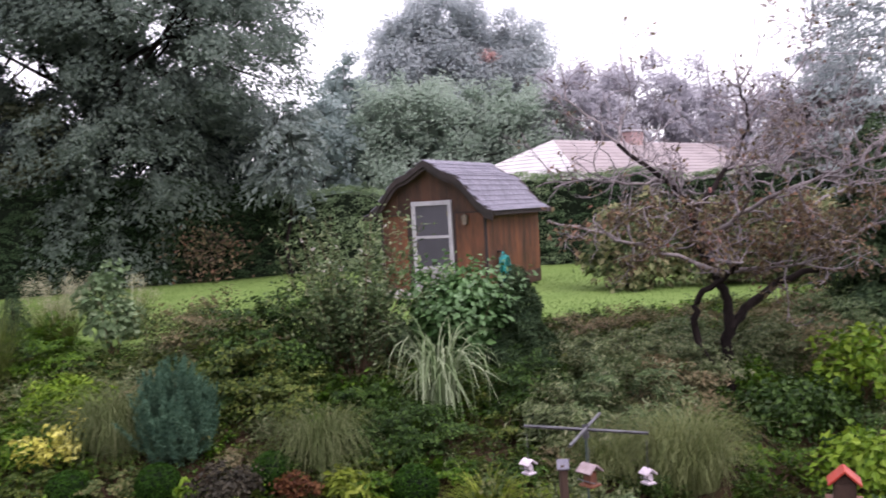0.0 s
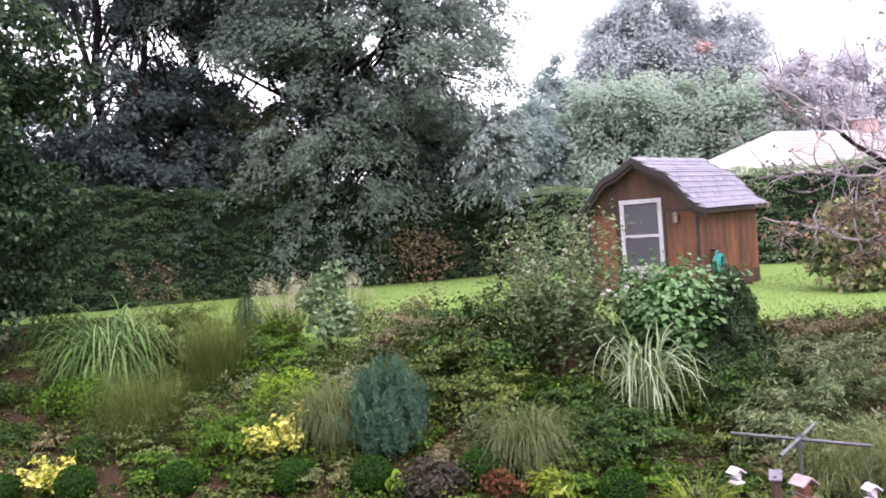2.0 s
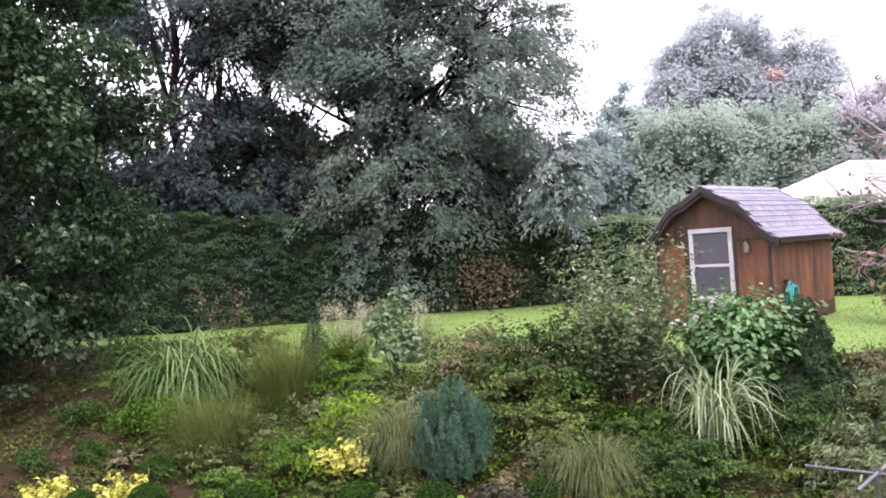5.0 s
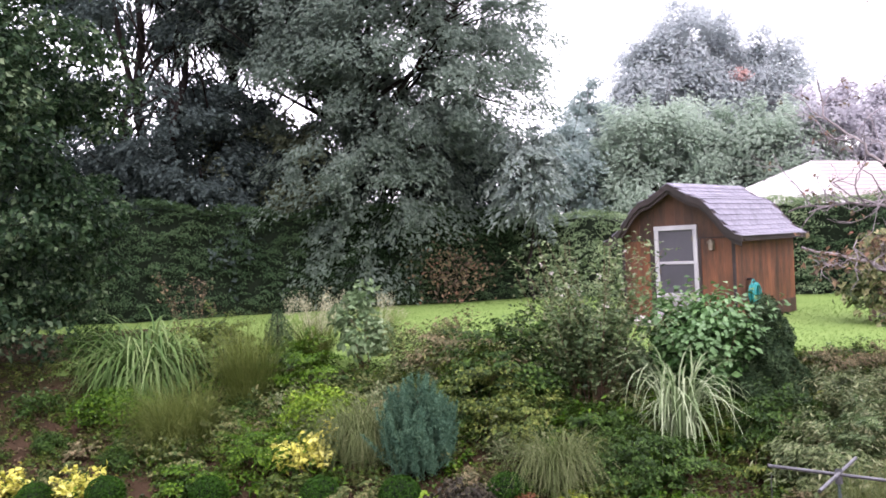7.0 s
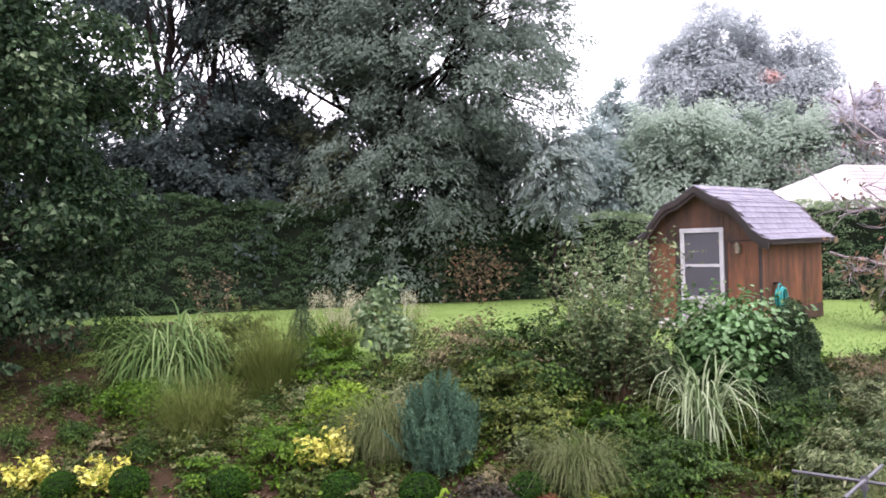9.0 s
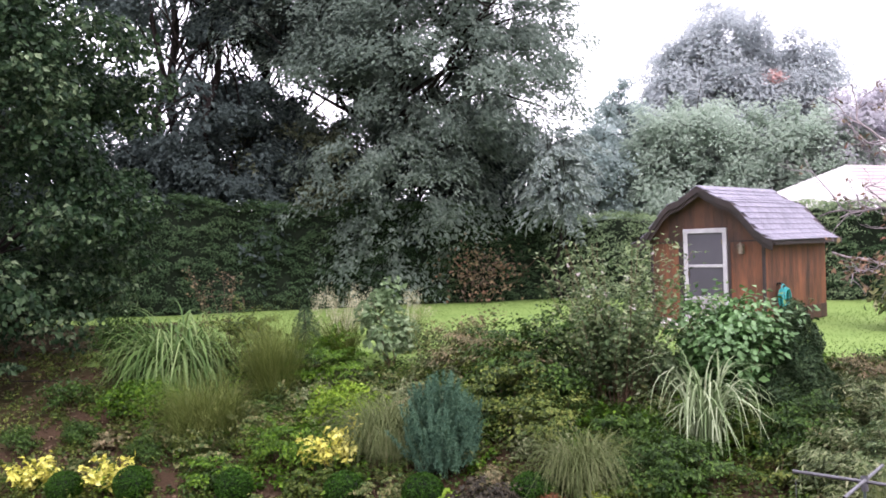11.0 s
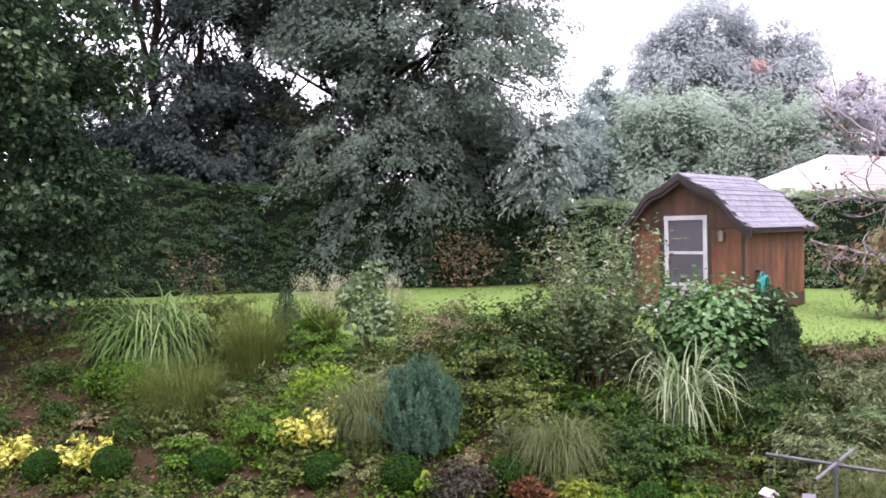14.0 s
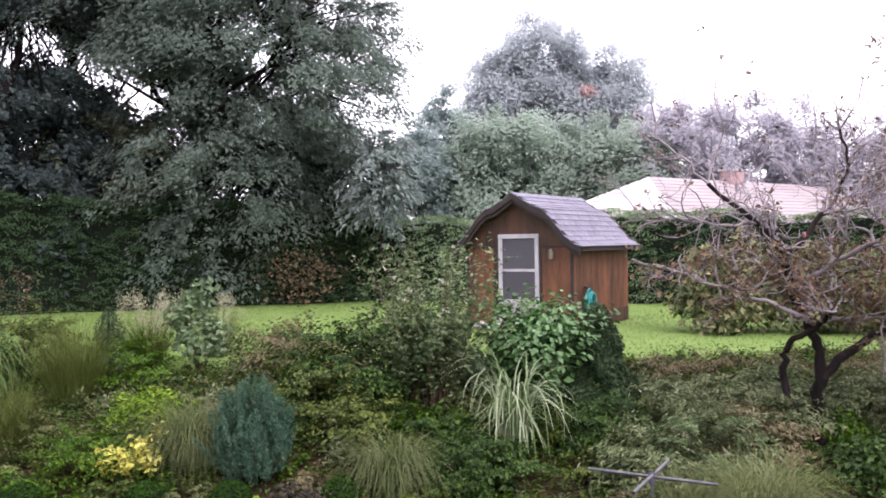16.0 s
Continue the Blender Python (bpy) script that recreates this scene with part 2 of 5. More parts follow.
F = dict(
    # oak leaves lifted in tone to stand in for the haze over them
    oak=foliage("hazed_oak_leaf", [(0.135, 0.174, 0.148), (0.187, 0.236, 0.2), (0.245, 0.294, 0.25)], 0.7, 0.62, 0.35, 0.04),
    # the last, palest tone paints glints on some of the wet leaves
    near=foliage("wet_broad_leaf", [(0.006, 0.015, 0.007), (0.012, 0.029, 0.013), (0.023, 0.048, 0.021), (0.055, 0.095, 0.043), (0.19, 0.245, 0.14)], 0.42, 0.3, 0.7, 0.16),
    # shade and a bluish haze are both put into this leaf colour
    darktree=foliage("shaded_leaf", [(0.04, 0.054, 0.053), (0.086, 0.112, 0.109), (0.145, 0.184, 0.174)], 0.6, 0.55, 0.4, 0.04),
    under=foliage("dull_olive_leaf", [(0.05, 0.06, 0.035), (0.11, 0.125, 0.075), (0.2, 0.215, 0.15)], 0.55, 0.4, 0.5, 0.04),
    # the misty and far leaves below have haze mixed into their colours
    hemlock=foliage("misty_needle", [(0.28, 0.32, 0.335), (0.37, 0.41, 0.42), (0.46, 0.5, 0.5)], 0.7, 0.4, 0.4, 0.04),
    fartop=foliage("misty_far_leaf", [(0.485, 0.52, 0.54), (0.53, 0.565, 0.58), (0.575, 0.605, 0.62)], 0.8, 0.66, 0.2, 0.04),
    farlow=foliage("hazed_shaded_far_leaf", [(0.28, 0.345, 0.335), (0.325, 0.395, 0.38), (0.375, 0.445, 0.425)], 0.8, 0.66, 0.3, 0.04),
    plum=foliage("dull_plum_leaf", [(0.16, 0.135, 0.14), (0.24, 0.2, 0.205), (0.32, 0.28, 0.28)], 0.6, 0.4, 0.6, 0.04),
    farred=foliage("hazed_autumn_far_leaf", [(0.55, 0.36, 0.34), (0.68, 0.45, 0.42)], 0.8, 0.4, 0.5, 0.04),
    far=foliage("hazed_green_far_leaf", [(0.365, 0.44, 0.37), (0.41, 0.49, 0.41), (0.465, 0.54, 0.455)], 0.8, 0.66, 0.3, 0.04),
    farpurple=foliage("hazed_mauve_far_leaf", [(0.49, 0.475, 0.52), (0.545, 0.53, 0.575), (0.6, 0.585, 0.625)], 0.8, 0.66, 0.2, 0.04),
    # near-black leaf tone that paints in the shade under the maple
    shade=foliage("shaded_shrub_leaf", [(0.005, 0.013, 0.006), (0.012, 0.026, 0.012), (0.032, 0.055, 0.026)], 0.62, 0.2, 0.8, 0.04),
    blossom=foliage("pale_petal", [(0.45, 0.40, 0.40), (0.62, 0.56, 0.56), (0.75, 0.70, 0.70)], 0.6, 0.3, 2.0),
    purple=foliage("dull_purple_leaf", [(0.014, 0.013, 0.009), (0.04, 0.035, 0.024), (0.08, 0.066, 0.044)], 0.45, 0.2, 1.5),
    sedge=foliage("yellow_sedge_blade", [(0.08, 0.12, 0.012), (0.17, 0.22, 0.025), (0.29, 0.33, 0.06)], 0.5, 0.3, 1.5),
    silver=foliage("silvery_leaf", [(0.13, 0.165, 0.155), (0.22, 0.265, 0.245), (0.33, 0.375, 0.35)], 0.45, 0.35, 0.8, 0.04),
    pale=foliage("pale_green_leaf", [(0.07, 0.12, 0.05), (0.15, 0.22, 0.11), (0.27, 0.34, 0.20)], 0.5, 0.3, 1.2),
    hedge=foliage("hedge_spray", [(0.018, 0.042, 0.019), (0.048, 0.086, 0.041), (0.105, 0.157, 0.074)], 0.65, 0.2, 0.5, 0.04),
    # paler copy of the hedge tone, with the light put into the colour
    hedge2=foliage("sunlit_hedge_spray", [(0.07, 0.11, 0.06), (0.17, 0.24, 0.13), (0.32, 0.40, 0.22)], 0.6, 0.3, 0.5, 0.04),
    rose=foliage("shrub_leaf", [(0.02, 0.042, 0.015), (0.075, 0.118, 0.048), (0.165, 0.225, 0.1), (0.29, 0.305, 0.19)], 0.35, 0.3, 1.2),
    big=foliage("large_green_leaf", [(0.026, 0.075, 0.018), (0.072, 0.16, 0.048), (0.16, 0.28, 0.105)], 0.4, 0.25, 1.5),
    big_single=surface("large_leaf_surface", (0.03, 0.085, 0.022), (0.105, 0.205, 0.072), 0.55, 3, bump=0.2, fine=30, vary=0.55),
    conifer=foliage("dark_needle", [(0.016, 0.038, 0.016), (0.04, 0.07, 0.03), (0.075, 0.115, 0.05)], 0.6, 0.1, 1.5),
    fountain=foliage("striped_grass_blade", [(0.10, 0.16, 0.06), (0.25, 0.32, 0.17), (0.45, 0.50, 0.34)], 0.5, 0.3, 1.5),
    misc=foliage("arching_grass_blade", [(0.035, 0.08, 0.02), (0.095, 0.165, 0.045), (0.22, 0.29, 0.12)], 0.5, 0.3, 1.0),
    tuft=foliage("olive_grass_blade", [(0.042, 0.066, 0.011), (0.098, 0.13, 0.028), (0.2, 0.22, 0.068)], 0.6, 0.3, 1.0),
    straw=foliage("straw_plume", [(0.27, 0.27, 0.16), (0.44, 0.43, 0.29), (0.62, 0.60, 0.46)], 0.7, 0.4, 1.0),
    juniper=foliage("blue_juniper_needle", [(0.03, 0.075, 0.05), (0.075, 0.15, 0.097), (0.15, 0.26, 0.165)], 0.7, 0.2, 2.5),
    box=foliage("boxwood_leaf", [(0.006, 0.024, 0.001), (0.013, 0.047, 0.001), (0.034, 0.092, 0.004)], 0.7, 0.1, 2.0),
    gold=foliage("golden_leaf", [(0.22, 0.25, 0.03), (0.62, 0.58, 0.12), (0.80, 0.76, 0.28)], 0.5, 0.3, 3.0),
    fern=foliage("fresh_green_leaf", [(0.013, 0.04, 0.003), (0.05, 0.115, 0.008), (0.14, 0.24, 0.022)], 0.4, 0.3, 1.0),
    cover=foliage("ground_cover_leaf", [(0.013, 0.028, 0.004), (0.036, 0.062, 0.009), (0.068, 0.098, 0.016), (0.115, 0.13, 0.026)], 0.4, 0.2, 0.7),
    lime=foliage("lime_leaf", [(0.06, 0.13, 0.01), (0.15, 0.25, 0.02), (0.28, 0.38, 0.05)], 0.45, 0.3, 1.5),
    azalea=foliage("azalea_leaf", [(0.006, 0.020, 0.003), (0.026, 0.06, 0.009), (0.085, 0.15, 0.03)], 0.45, 0.15, 1.5),
    spirea=foliage("muted_shrub_leaf", [(0.02, 0.035, 0.012), (0.085, 0.115, 0.045), (0.19, 0.23, 0.11), (0.34, 0.33, 0.21)], 0.4, 0.25, 1.0),
    olive=foliage("olive_shrub_leaf", [(0.012, 0.026, 0.006), (0.045, 0.075, 0.015), (0.115, 0.15, 0.03), (0.21, 0.22, 0.06)], 0.45, 0.2, 1.3),
    rusty=foliage("rusty_shrub_leaf", [(0.03, 0.035, 0.014), (0.11, 0.105, 0.05), (0.21, 0.175, 0.095), (0.31, 0.23, 0.15)], 0.5, 0.25, 1.3),
    palegrass=foliage("pale_grass_blade", [(0.0779, 0.105, 0.0346), (0.164, 0.193, 0.072), (0.295, 0.319, 0.151)], 0.6, 0.35, 1.0),
    softgrass=foliage("soft_grass_blade", [(0.05, 0.075, 0.022), (0.11, 0.14, 0.05), (0.22, 0.235, 0.115)], 0.6, 0.35, 1.0),
    rust=foliage("rust_leaf", [(0.05, 0.018, 0.009), (0.11, 0.042, 0.018), (0.17, 0.08, 0.03)], 0.55, 0.25, 2.0),
    apple=foliage("fading_apple_leaf", [(0.045, 0.038, 0.022), (0.10, 0.07, 0.05), (0.17, 0.14, 0.075), (0.27, 0.12, 0.09)], 0.6, 0.3, 1.0),
    yellowing=foliage("yellowing_shrub_leaf", [(0.02, 0.045, 0.012), (0.065, 0.1, 0.03), (0.14, 0.155, 0.055), (0.23, 0.205, 0.1)], 0.45, 0.3, 1.2),
    paleshrub=foliage("pale_yellowing_leaf", [(0.035, 0.06, 0.025), (0.10, 0.13, 0.055), (0.24, 0.25, 0.12), (0.40, 0.34, 0.20)], 0.45, 0.3, 1.2),
    dead=foliage("fallen_leaf", [(0.03, 0.02, 0.012), (0.075, 0.05, 0.03), (0.15, 0.105, 0.065)], 0.8, 0.1, 1.0),
)

# ---------------------------------------------------------------- builders
rng = np.random.default_rng(11)


def reseed(name, x, y):
    """Every thing draws its own numbers, whatever is built before it."""
    global rng
    rng = np.random.default_rng(int(abs(x) * 1000) * 7919 + int(abs(y) * 1000) * 31 + len(name))


def unit(v):
    return v / np.maximum(np.linalg.norm(v, axis=-1, keepdims=True), 1e-9)


def mesh_of(name, verts, faces, smooth=False):
    verts, faces = np.asarray(verts, np.float32), np.asarray(faces, np.int32)
    me = bpy.data.meshes.new(name)
    me.vertices.add(len(verts))
    me.vertices.foreach_set("co", verts.ravel())
    k = faces.shape[1]
    me.loops.add(faces.size)
    me.loops.foreach_set("vertex_index", faces.ravel())
    me.polygons.add(len(faces))
    me.polygons.foreach_set("loop_start", np.arange(0, faces.size, k, dtype=np.int32))
    me.polygons.foreach_set("use_smooth", np.full(len(faces), smooth))
    me.update(calc_edges=True)
    return me


def part(name, data, material, parent, label="", kind=""):
    """Links a mesh (or a bmesh) as one object under a thing or a part."""
    if isinstance(data, bmesh.types.BMesh):
        me = bpy.data.meshes.new(name)
        data.normal_update()
        data.to_mesh(me)
        data.free()
        data = me
    if not data.materials:
        data.materials.append(material)
    ob = new(name, data)
    ob.parent = parent
    return tagged(ob, label, kind=kind)


def join(*pieces):
    vs, fs, k = [], [], 0
    for v, f in pieces:
        vs.append(v)
        fs.append(np.asarray(f) + k)
        k += len(v)
    return np.concatenate(vs), np.concatenate(fs)


def edge(x):
    """How far from the house the lawn begins."""
    return 13.3 + 0.25 * np.clip(3 - x, 0, 9)


def ground_z(x, y):
    s = np.clip(edge(x) - y, -1.0, 8.2)
    s = np.where(s < 1.0, (s + 1) ** 2 / 4, s)
    return -0.27 * s


def thing(name, x, y, label, category, group="", turn=0.0, z=None, kind=""):
    reseed(name, x, y)
    ob = new(name)
    ob.empty_display_size = 0.2
    ob.matrix_basis = pose(x, y, float(ground_z(x, y)) if z is None else z, 0, 0, turn)
    return tagged(ob, label, category, group, kind)


def leaves(C, out, length, width, up=0.7, droop=0.3, spread=0.55, vary=0.4):
    """Folded leaves at C that lean outwards."""
    n = len(C)
    out = unit(out)
    nrm = unit(out * 0.6 + rng.normal(0, spread, (n, 3)) + np.array([0, 0, up]))
    ax = out + rng.normal(0, 0.7, (n, 3)) + np.array([0, 0, -droop])
    ax = unit(ax - nrm * (ax * nrm).sum(1, keepdims=True))
    side = np.cross(nrm, ax)
    s = 1 + vary * rng.uniform(-1, 1, (n, 1))
    L, W = length * s, width * s
    b = C - ax * L * 0.5
    mid = C - ax * L * 0.05
    V = np.stack([b, mid + side * W / 2 + nrm * W * 0.16, b + ax * L - nrm * L * 0.10, mid - side * W / 2 + nrm * W * 0.16], 1).reshape(-1, 3)
    i = np.arange(n)[:, None] * 4
    return V, np.concatenate([i + [0, 2, 1], i + [0, 3, 2]])


def ellipsoid(n, radii, shell=0.6, low=-1.0):
    """Points in an ellipsoid, more of them towards its skin, above low of its half height."""
    d = unit(rng.normal(size=(n * 3, 3)))
    d = d[d[:, 2] > low][:n]
    r = shell + (1 - shell) * rng.uniform(0, 1, (len(d), 1)) ** 0.5
    a = rng.uniform(0, 6.28, 3)
    r = r * (1 + 0.16 * np.sin(3.2 * d[:, :1] + a[0]) * np.sin(2.7 * d[:, 2:] + a[1]) + 0.12 * np.sin(5.5 * d[:, 1:2] + 4 * d[:, 2:] + a[2]))
    return d * r * np.array(radii), d


def clumps(centers, per, radius, flat=0.7):
    n = len(centers)
    off = unit(rng.normal(0, 1, (n, per, 3)) + np.array([0, 0, 0.35]))
    off = off * np.reshape(radius, (-1, 1, 1)) * (0.35 + 0.75 * rng.uniform(0, 1, (n, per, 1)) ** 0.6) * np.array([1, 1, flat])
    return (centers[:, None] + off).reshape(-1, 3), off.reshape(-1, 3)


def blades(n, base, length, width, lean=(55, 88), droop=(60, 140), seg=5, vary=0.3, power=1.4, fold=None, stray=0.5):
    """Arching blades from a disc of the radius base; with fold they bend over between those two shares of their length."""
    az = rng.uniform(0, 2 * np.pi, n)
    r = base * np.sqrt(rng.uniform(0, 1, n))
    root = np.stack([r * np.cos(az), r * np.sin(az), np.zeros(n)], 1)
    az = az + rng.normal(0, stray, n)
    e0, dr = np.radians(rng.uniform(*lean, n)), np.radians(rng.uniform(*droop, n))
    L = length * (1 + vary * rng.uniform(-1, 1, n))
    h = np.stack([np.cos(az), np.sin(az), 0 * az], 1)
    side = np.stack([-np.sin(az), np.cos(az), 0 * az], 1)
    shift = rng.uniform(0.75, 1.2, n)
    pts, p = [root], root.copy()
    for k in range(seg):
        s = (k + 0.5) / seg
        if fold:
            w = np.clip((s - fold[0] * shift) / ((fold[1] - fold[0]) * shift), 0, 1)
            e = e0 - dr * w * w * (3 - 2 * w)
        else:
            e = e0 - dr * s ** power
        p = p + (L / seg)[:, None] * (h * np.cos(e)[:, None] + np.array([0, 0, 1]) * np.sin(e)[:, None])
        pts.append(p)
    V = []
    for k, q in enumerate(pts):
        w = width * (1 - (k / seg) ** 2 * 0.9) * 0.5
        V += [q - side * w, q + side * w]
    V = np.stack(V, 1).reshape(-1, 3)
    i = np.arange(n)[:, None] * (2 * seg + 2)
    Fc = np.concatenate([i + [2 * k, 2 * k + 1, 2 * k + 3, 2 * k + 2] for k in range(seg)])
    return V, Fc


def tube(pts, r0, r1, sides=6):
    """A tapered, round stem along pts."""
    P = np.asarray(pts, float)
    t = unit(np.gradient(P, axis=0))
    ref = np.where(np.abs(t[:, 2:3]) > 0.9, np.array([[1.0, 0, 0]]), np.array([[0, 0, 1.0]]))
    a = unit(np.cross(t, ref))
    b = np.cross(t, a)
    r = np.linspace(r0, r1, len(P))[:, None, None]
    ang = np.linspace(0, 2 * np.pi, sides, endpoint=False)
    V = (P[:, None] + r * (a[:, None] * np.cos(ang)[None, :, None] + b[:, None] * np.sin(ang)[None, :, None])).reshape(-1, 3)
    Fc = [[k * sides + j, k * sides + (j + 1) % sides, (k + 1) * sides + (j + 1) % sides, (k + 1) * sides + j] for k in range(len(P) - 1) for j in range(sides)]
    return V, np.array(Fc)


def bent(p, q, n=5, wiggle=0.1, sag=0.0):
    p, q = np.asarray(p, float), np.asarray(q, float)
    s = np.linspace(0, 1, n)[:, None]
    P = p + (q - p) * s
    P[1:-1] += rng.normal(0, wiggle * np.linalg.norm(q - p) * 0.5, (n - 2, 3))
    P[:, 2] -= (sag * np.sin(np.pi * s))[:, 0]
    return P


def box(cx, cy, cz, sx, sy, sz, bm=None, bevel=0.0):
    bm = bm or bmesh.new()
    r = bmesh.ops.create_cube(bm, size=1, matrix=Matrix.Translation((cx, cy, cz)) @ Matrix.Diagonal((sx, sy, sz, 1)))
    if bevel:
        es = list({e for v in r["verts"] for e in v.link_edges})
        bmesh.ops.bevel(bm, geom=es, offset=bevel, segments=1, affect="EDGES")
    return bm


def boughs(C, D, per, size, flat=0.2, droop=0.4, fingers=5):
    """Leaf places on flat, drooping fans that reach out from C along D, and the way each leaf points."""
    n = len(C)
    D = unit(D * np.array([1, 1, 0.35]))
    side = unit(np.cross(D, np.array([0, 0, 1.0])))
    size = np.reshape(size, (-1, 1, 1))
    s = rng.uniform(-0.55, 1, (n, per, 1))
    f = (rng.integers(0, fingers, (n, per, 1)) / (fingers - 1) - 0.5) * 2
    w = f * (0.34 + 0.3 * s) + rng.normal(0, 0.11, (n, per, 1))
    drop = droop * (np.clip(s, 0, 1) ** 2 + 0.5 * w ** 2) + flat * rng.normal(0, 0.6, (n, per, 1)) + 0.1 * np.abs(f) * (1 - s)
    P = C[:, None] + size * (D[:, None] * s + side[:, None] * w - np.array([0, 0, 1]) * drop)
    out = D[:, None] + side[:, None] * w * 0.8 + 0 * s
    return P.reshape(-1, 3), out.reshape(-1, 3)


def tree(name, x, y, label, height, trunk_r, crown, leaf, bark=None, per=260, K=60, leaf_len=0.15, leaf_w=0.09, clump_r=0.9, lean=(0, 0),
         shell=0.55, low=-0.8, limbs=16, start=0.3, flat=0.55, z=None, group="", keep=None, up=0.9, spread=0.45, stems=1, fan=True, droop=0.4):
    """One or more stems, limbs that reach the boughs, and a crown of leaves on boughs (or in clumps).
    crown: one or several lobes (dx, dy, height of its middle, rx, ry, rz, share of K)."""
    t = thing(name, x, y, label, "tree", group, z=z)
    lobes = crown if isinstance(crown, list) else [(*crown, 1.0)]
    top = np.array([lean[0], lean[1], height])
    C, d = [], []
    for dx, dy, cz, rx, ry, rz, share in lobes:
        c, e = ellipsoid(int(K * share), (rx, ry, rz), shell, low)
        C.append(c + np.array([dx, dy, cz]))
        d.append(e)
    C, d = np.concatenate(C), np.concatenate(d)
    if keep is not None:
        ok = keep(C + np.array([x, y, 0]))
        C, d = C[ok], d[ok]
    paths = []
    for k in range(stems):
        off = np.array([0.0, 0.0, 0.0]) if k == 0 else np.array([rng.normal(0, 1.1), rng.normal(0, 0.5), rng.uniform(-3, 0)])
        paths.append(bent((0.25 * k * (-1) ** k, 0.1 * k, -0.15), top + off, 7, 0.035))
        part("trunk", mesh_of("trunk", *tube(paths[-1], trunk_r * (1 - 0.15 * k), trunk_r * 0.25, 9), smooth=True), bark or M["bark"], t)
    for i, c in enumerate(C[rng.permutation(len(C))[:limbs]]):
        path = paths[i % stems]
        s = np.clip((c[2] / height) * 0.75 - 0.08, start * 0.6, 0.95)
        k = s * 6
        p = path[int(k)] + (path[min(6, int(k) + 1)] - path[int(k)]) * (k - int(k))
        line = bent(p, c, 6, 0.09)
        pieces = [tube(line, trunk_r * (0.34 - 0.24 * s), 0.012, 6)]
        for j in (2, 3, 4):
            pieces.append(tube(bent(line[j], c + rng.normal(0, clump_r * 0.8, 3), 4, 0.12), trunk_r * 0.12, 0.008, 4))
        part("limb", mesh_of("limb", *join(*pieces), smooth=True), bark or M["bark"], t)
    size = clump_r * rng.uniform(0.6, 1.35, len(C))
    if fan:
        P, out = boughs(C, d + rng.normal(0, 0.35, d.shape), per, size, flat * 0.4, droop)
    else:
        P, off = clumps(C, per, size, flat)
        out = unit(off) + 0.5 * np.repeat(d, per, 0)
    ok = P[:, 2] > 0.1
    part("crown", mesh_of("crown", *leaves(P[ok], out[ok], leaf_len, leaf_w, up, 0.3, spread)), leaf, t)
    return t


def bush(name, x, y, label, radii, leaf, n=2500, leaf_len=0.06, leaf_w=0.035, stems=9, K=26, clump_r=None, category="shrub", shell=0.5, lift=0.0,
         up=0.5, droop=0.2, stem_r=0.012, group="", turn=0.0, low=-0.35):
    """A bush: stems from one foot and clumps of leaves over an uneven dome."""
    t = thing(name, x, y, label, category, group, turn)
    rx, ry, h = radii
    C, d = ellipsoid(K, (rx, ry, h * 0.55), shell, low)
    C = C * rng.uniform(0.75, 1.12, (len(C), 1)) + np.array([0, 0, h * 0.45 + lift])
    C[:, 2] = np.maximum(C[:, 2], 0.05)
    pieces = [tube(bent((*rng.normal(0, rx * 0.08, 2), -0.05), c, 5, 0.08), stem_r, stem_r * 0.3, 4) for c in C[:stems]]
    for v, f in pieces:
        part("stem", mesh_of("stem", v, f), M["twig"], t)
    cr = clump_r or 0.42 * (rx + ry + h) / 3
    P, off = clumps(C, max(1, n // len(C)), cr, 0.8)
    ok = P[:, 2] > 0.0
    out = unit(off) * 0.6 + unit(P - np.array([0, 0, h * 0.35]))
    part("foliage", mesh_of("foliage", *leaves(P[ok], out[ok], leaf_len, leaf_w, up, droop)), leaf, t)
    return t


def fan_shrub(name, x, y, label, radii, leaf, K=60, per=60, leaf_len=0.05, leaf_w=0.02, size=(0.18, 0.34), group="", droop=0.3, stems=8, up=0.9):
    """A shrub whose leaves lie on many small overlapping fans over an uneven mound."""
    t = thing(name, x, y, label, "shrub", group)
    rx, ry, h = radii
    c, e = ellipsoid(K, (rx, ry, h * 0.55), 0.45, -0.75)
    c = c * rng.uniform(0.8, 1.08, (len(c), 1)) + np.array([0, 0, h * 0.44])
    c[:, 2] = np.maximum(c[:, 2], 0.06)
    for q in c[:stems]:
        part("stem", mesh_of("stem", *tube(bent((*rng.normal(0, rx * 0.1, 2), -0.04), q, 5, 0.07), 0.009, 0.003, 4)), M["twig"], t)
    P, out = boughs(c, e + np.array([0, 0, 0.25]), per, rng.uniform(*size, len(c)), 0.12, droop)
    ok = P[:, 2] > 0
    part("foliage", mesh_of("foliage", *leaves(P[ok], out[ok], leaf_len, leaf_w, up, 0.2, 0.4)), leaf, t)
    return t


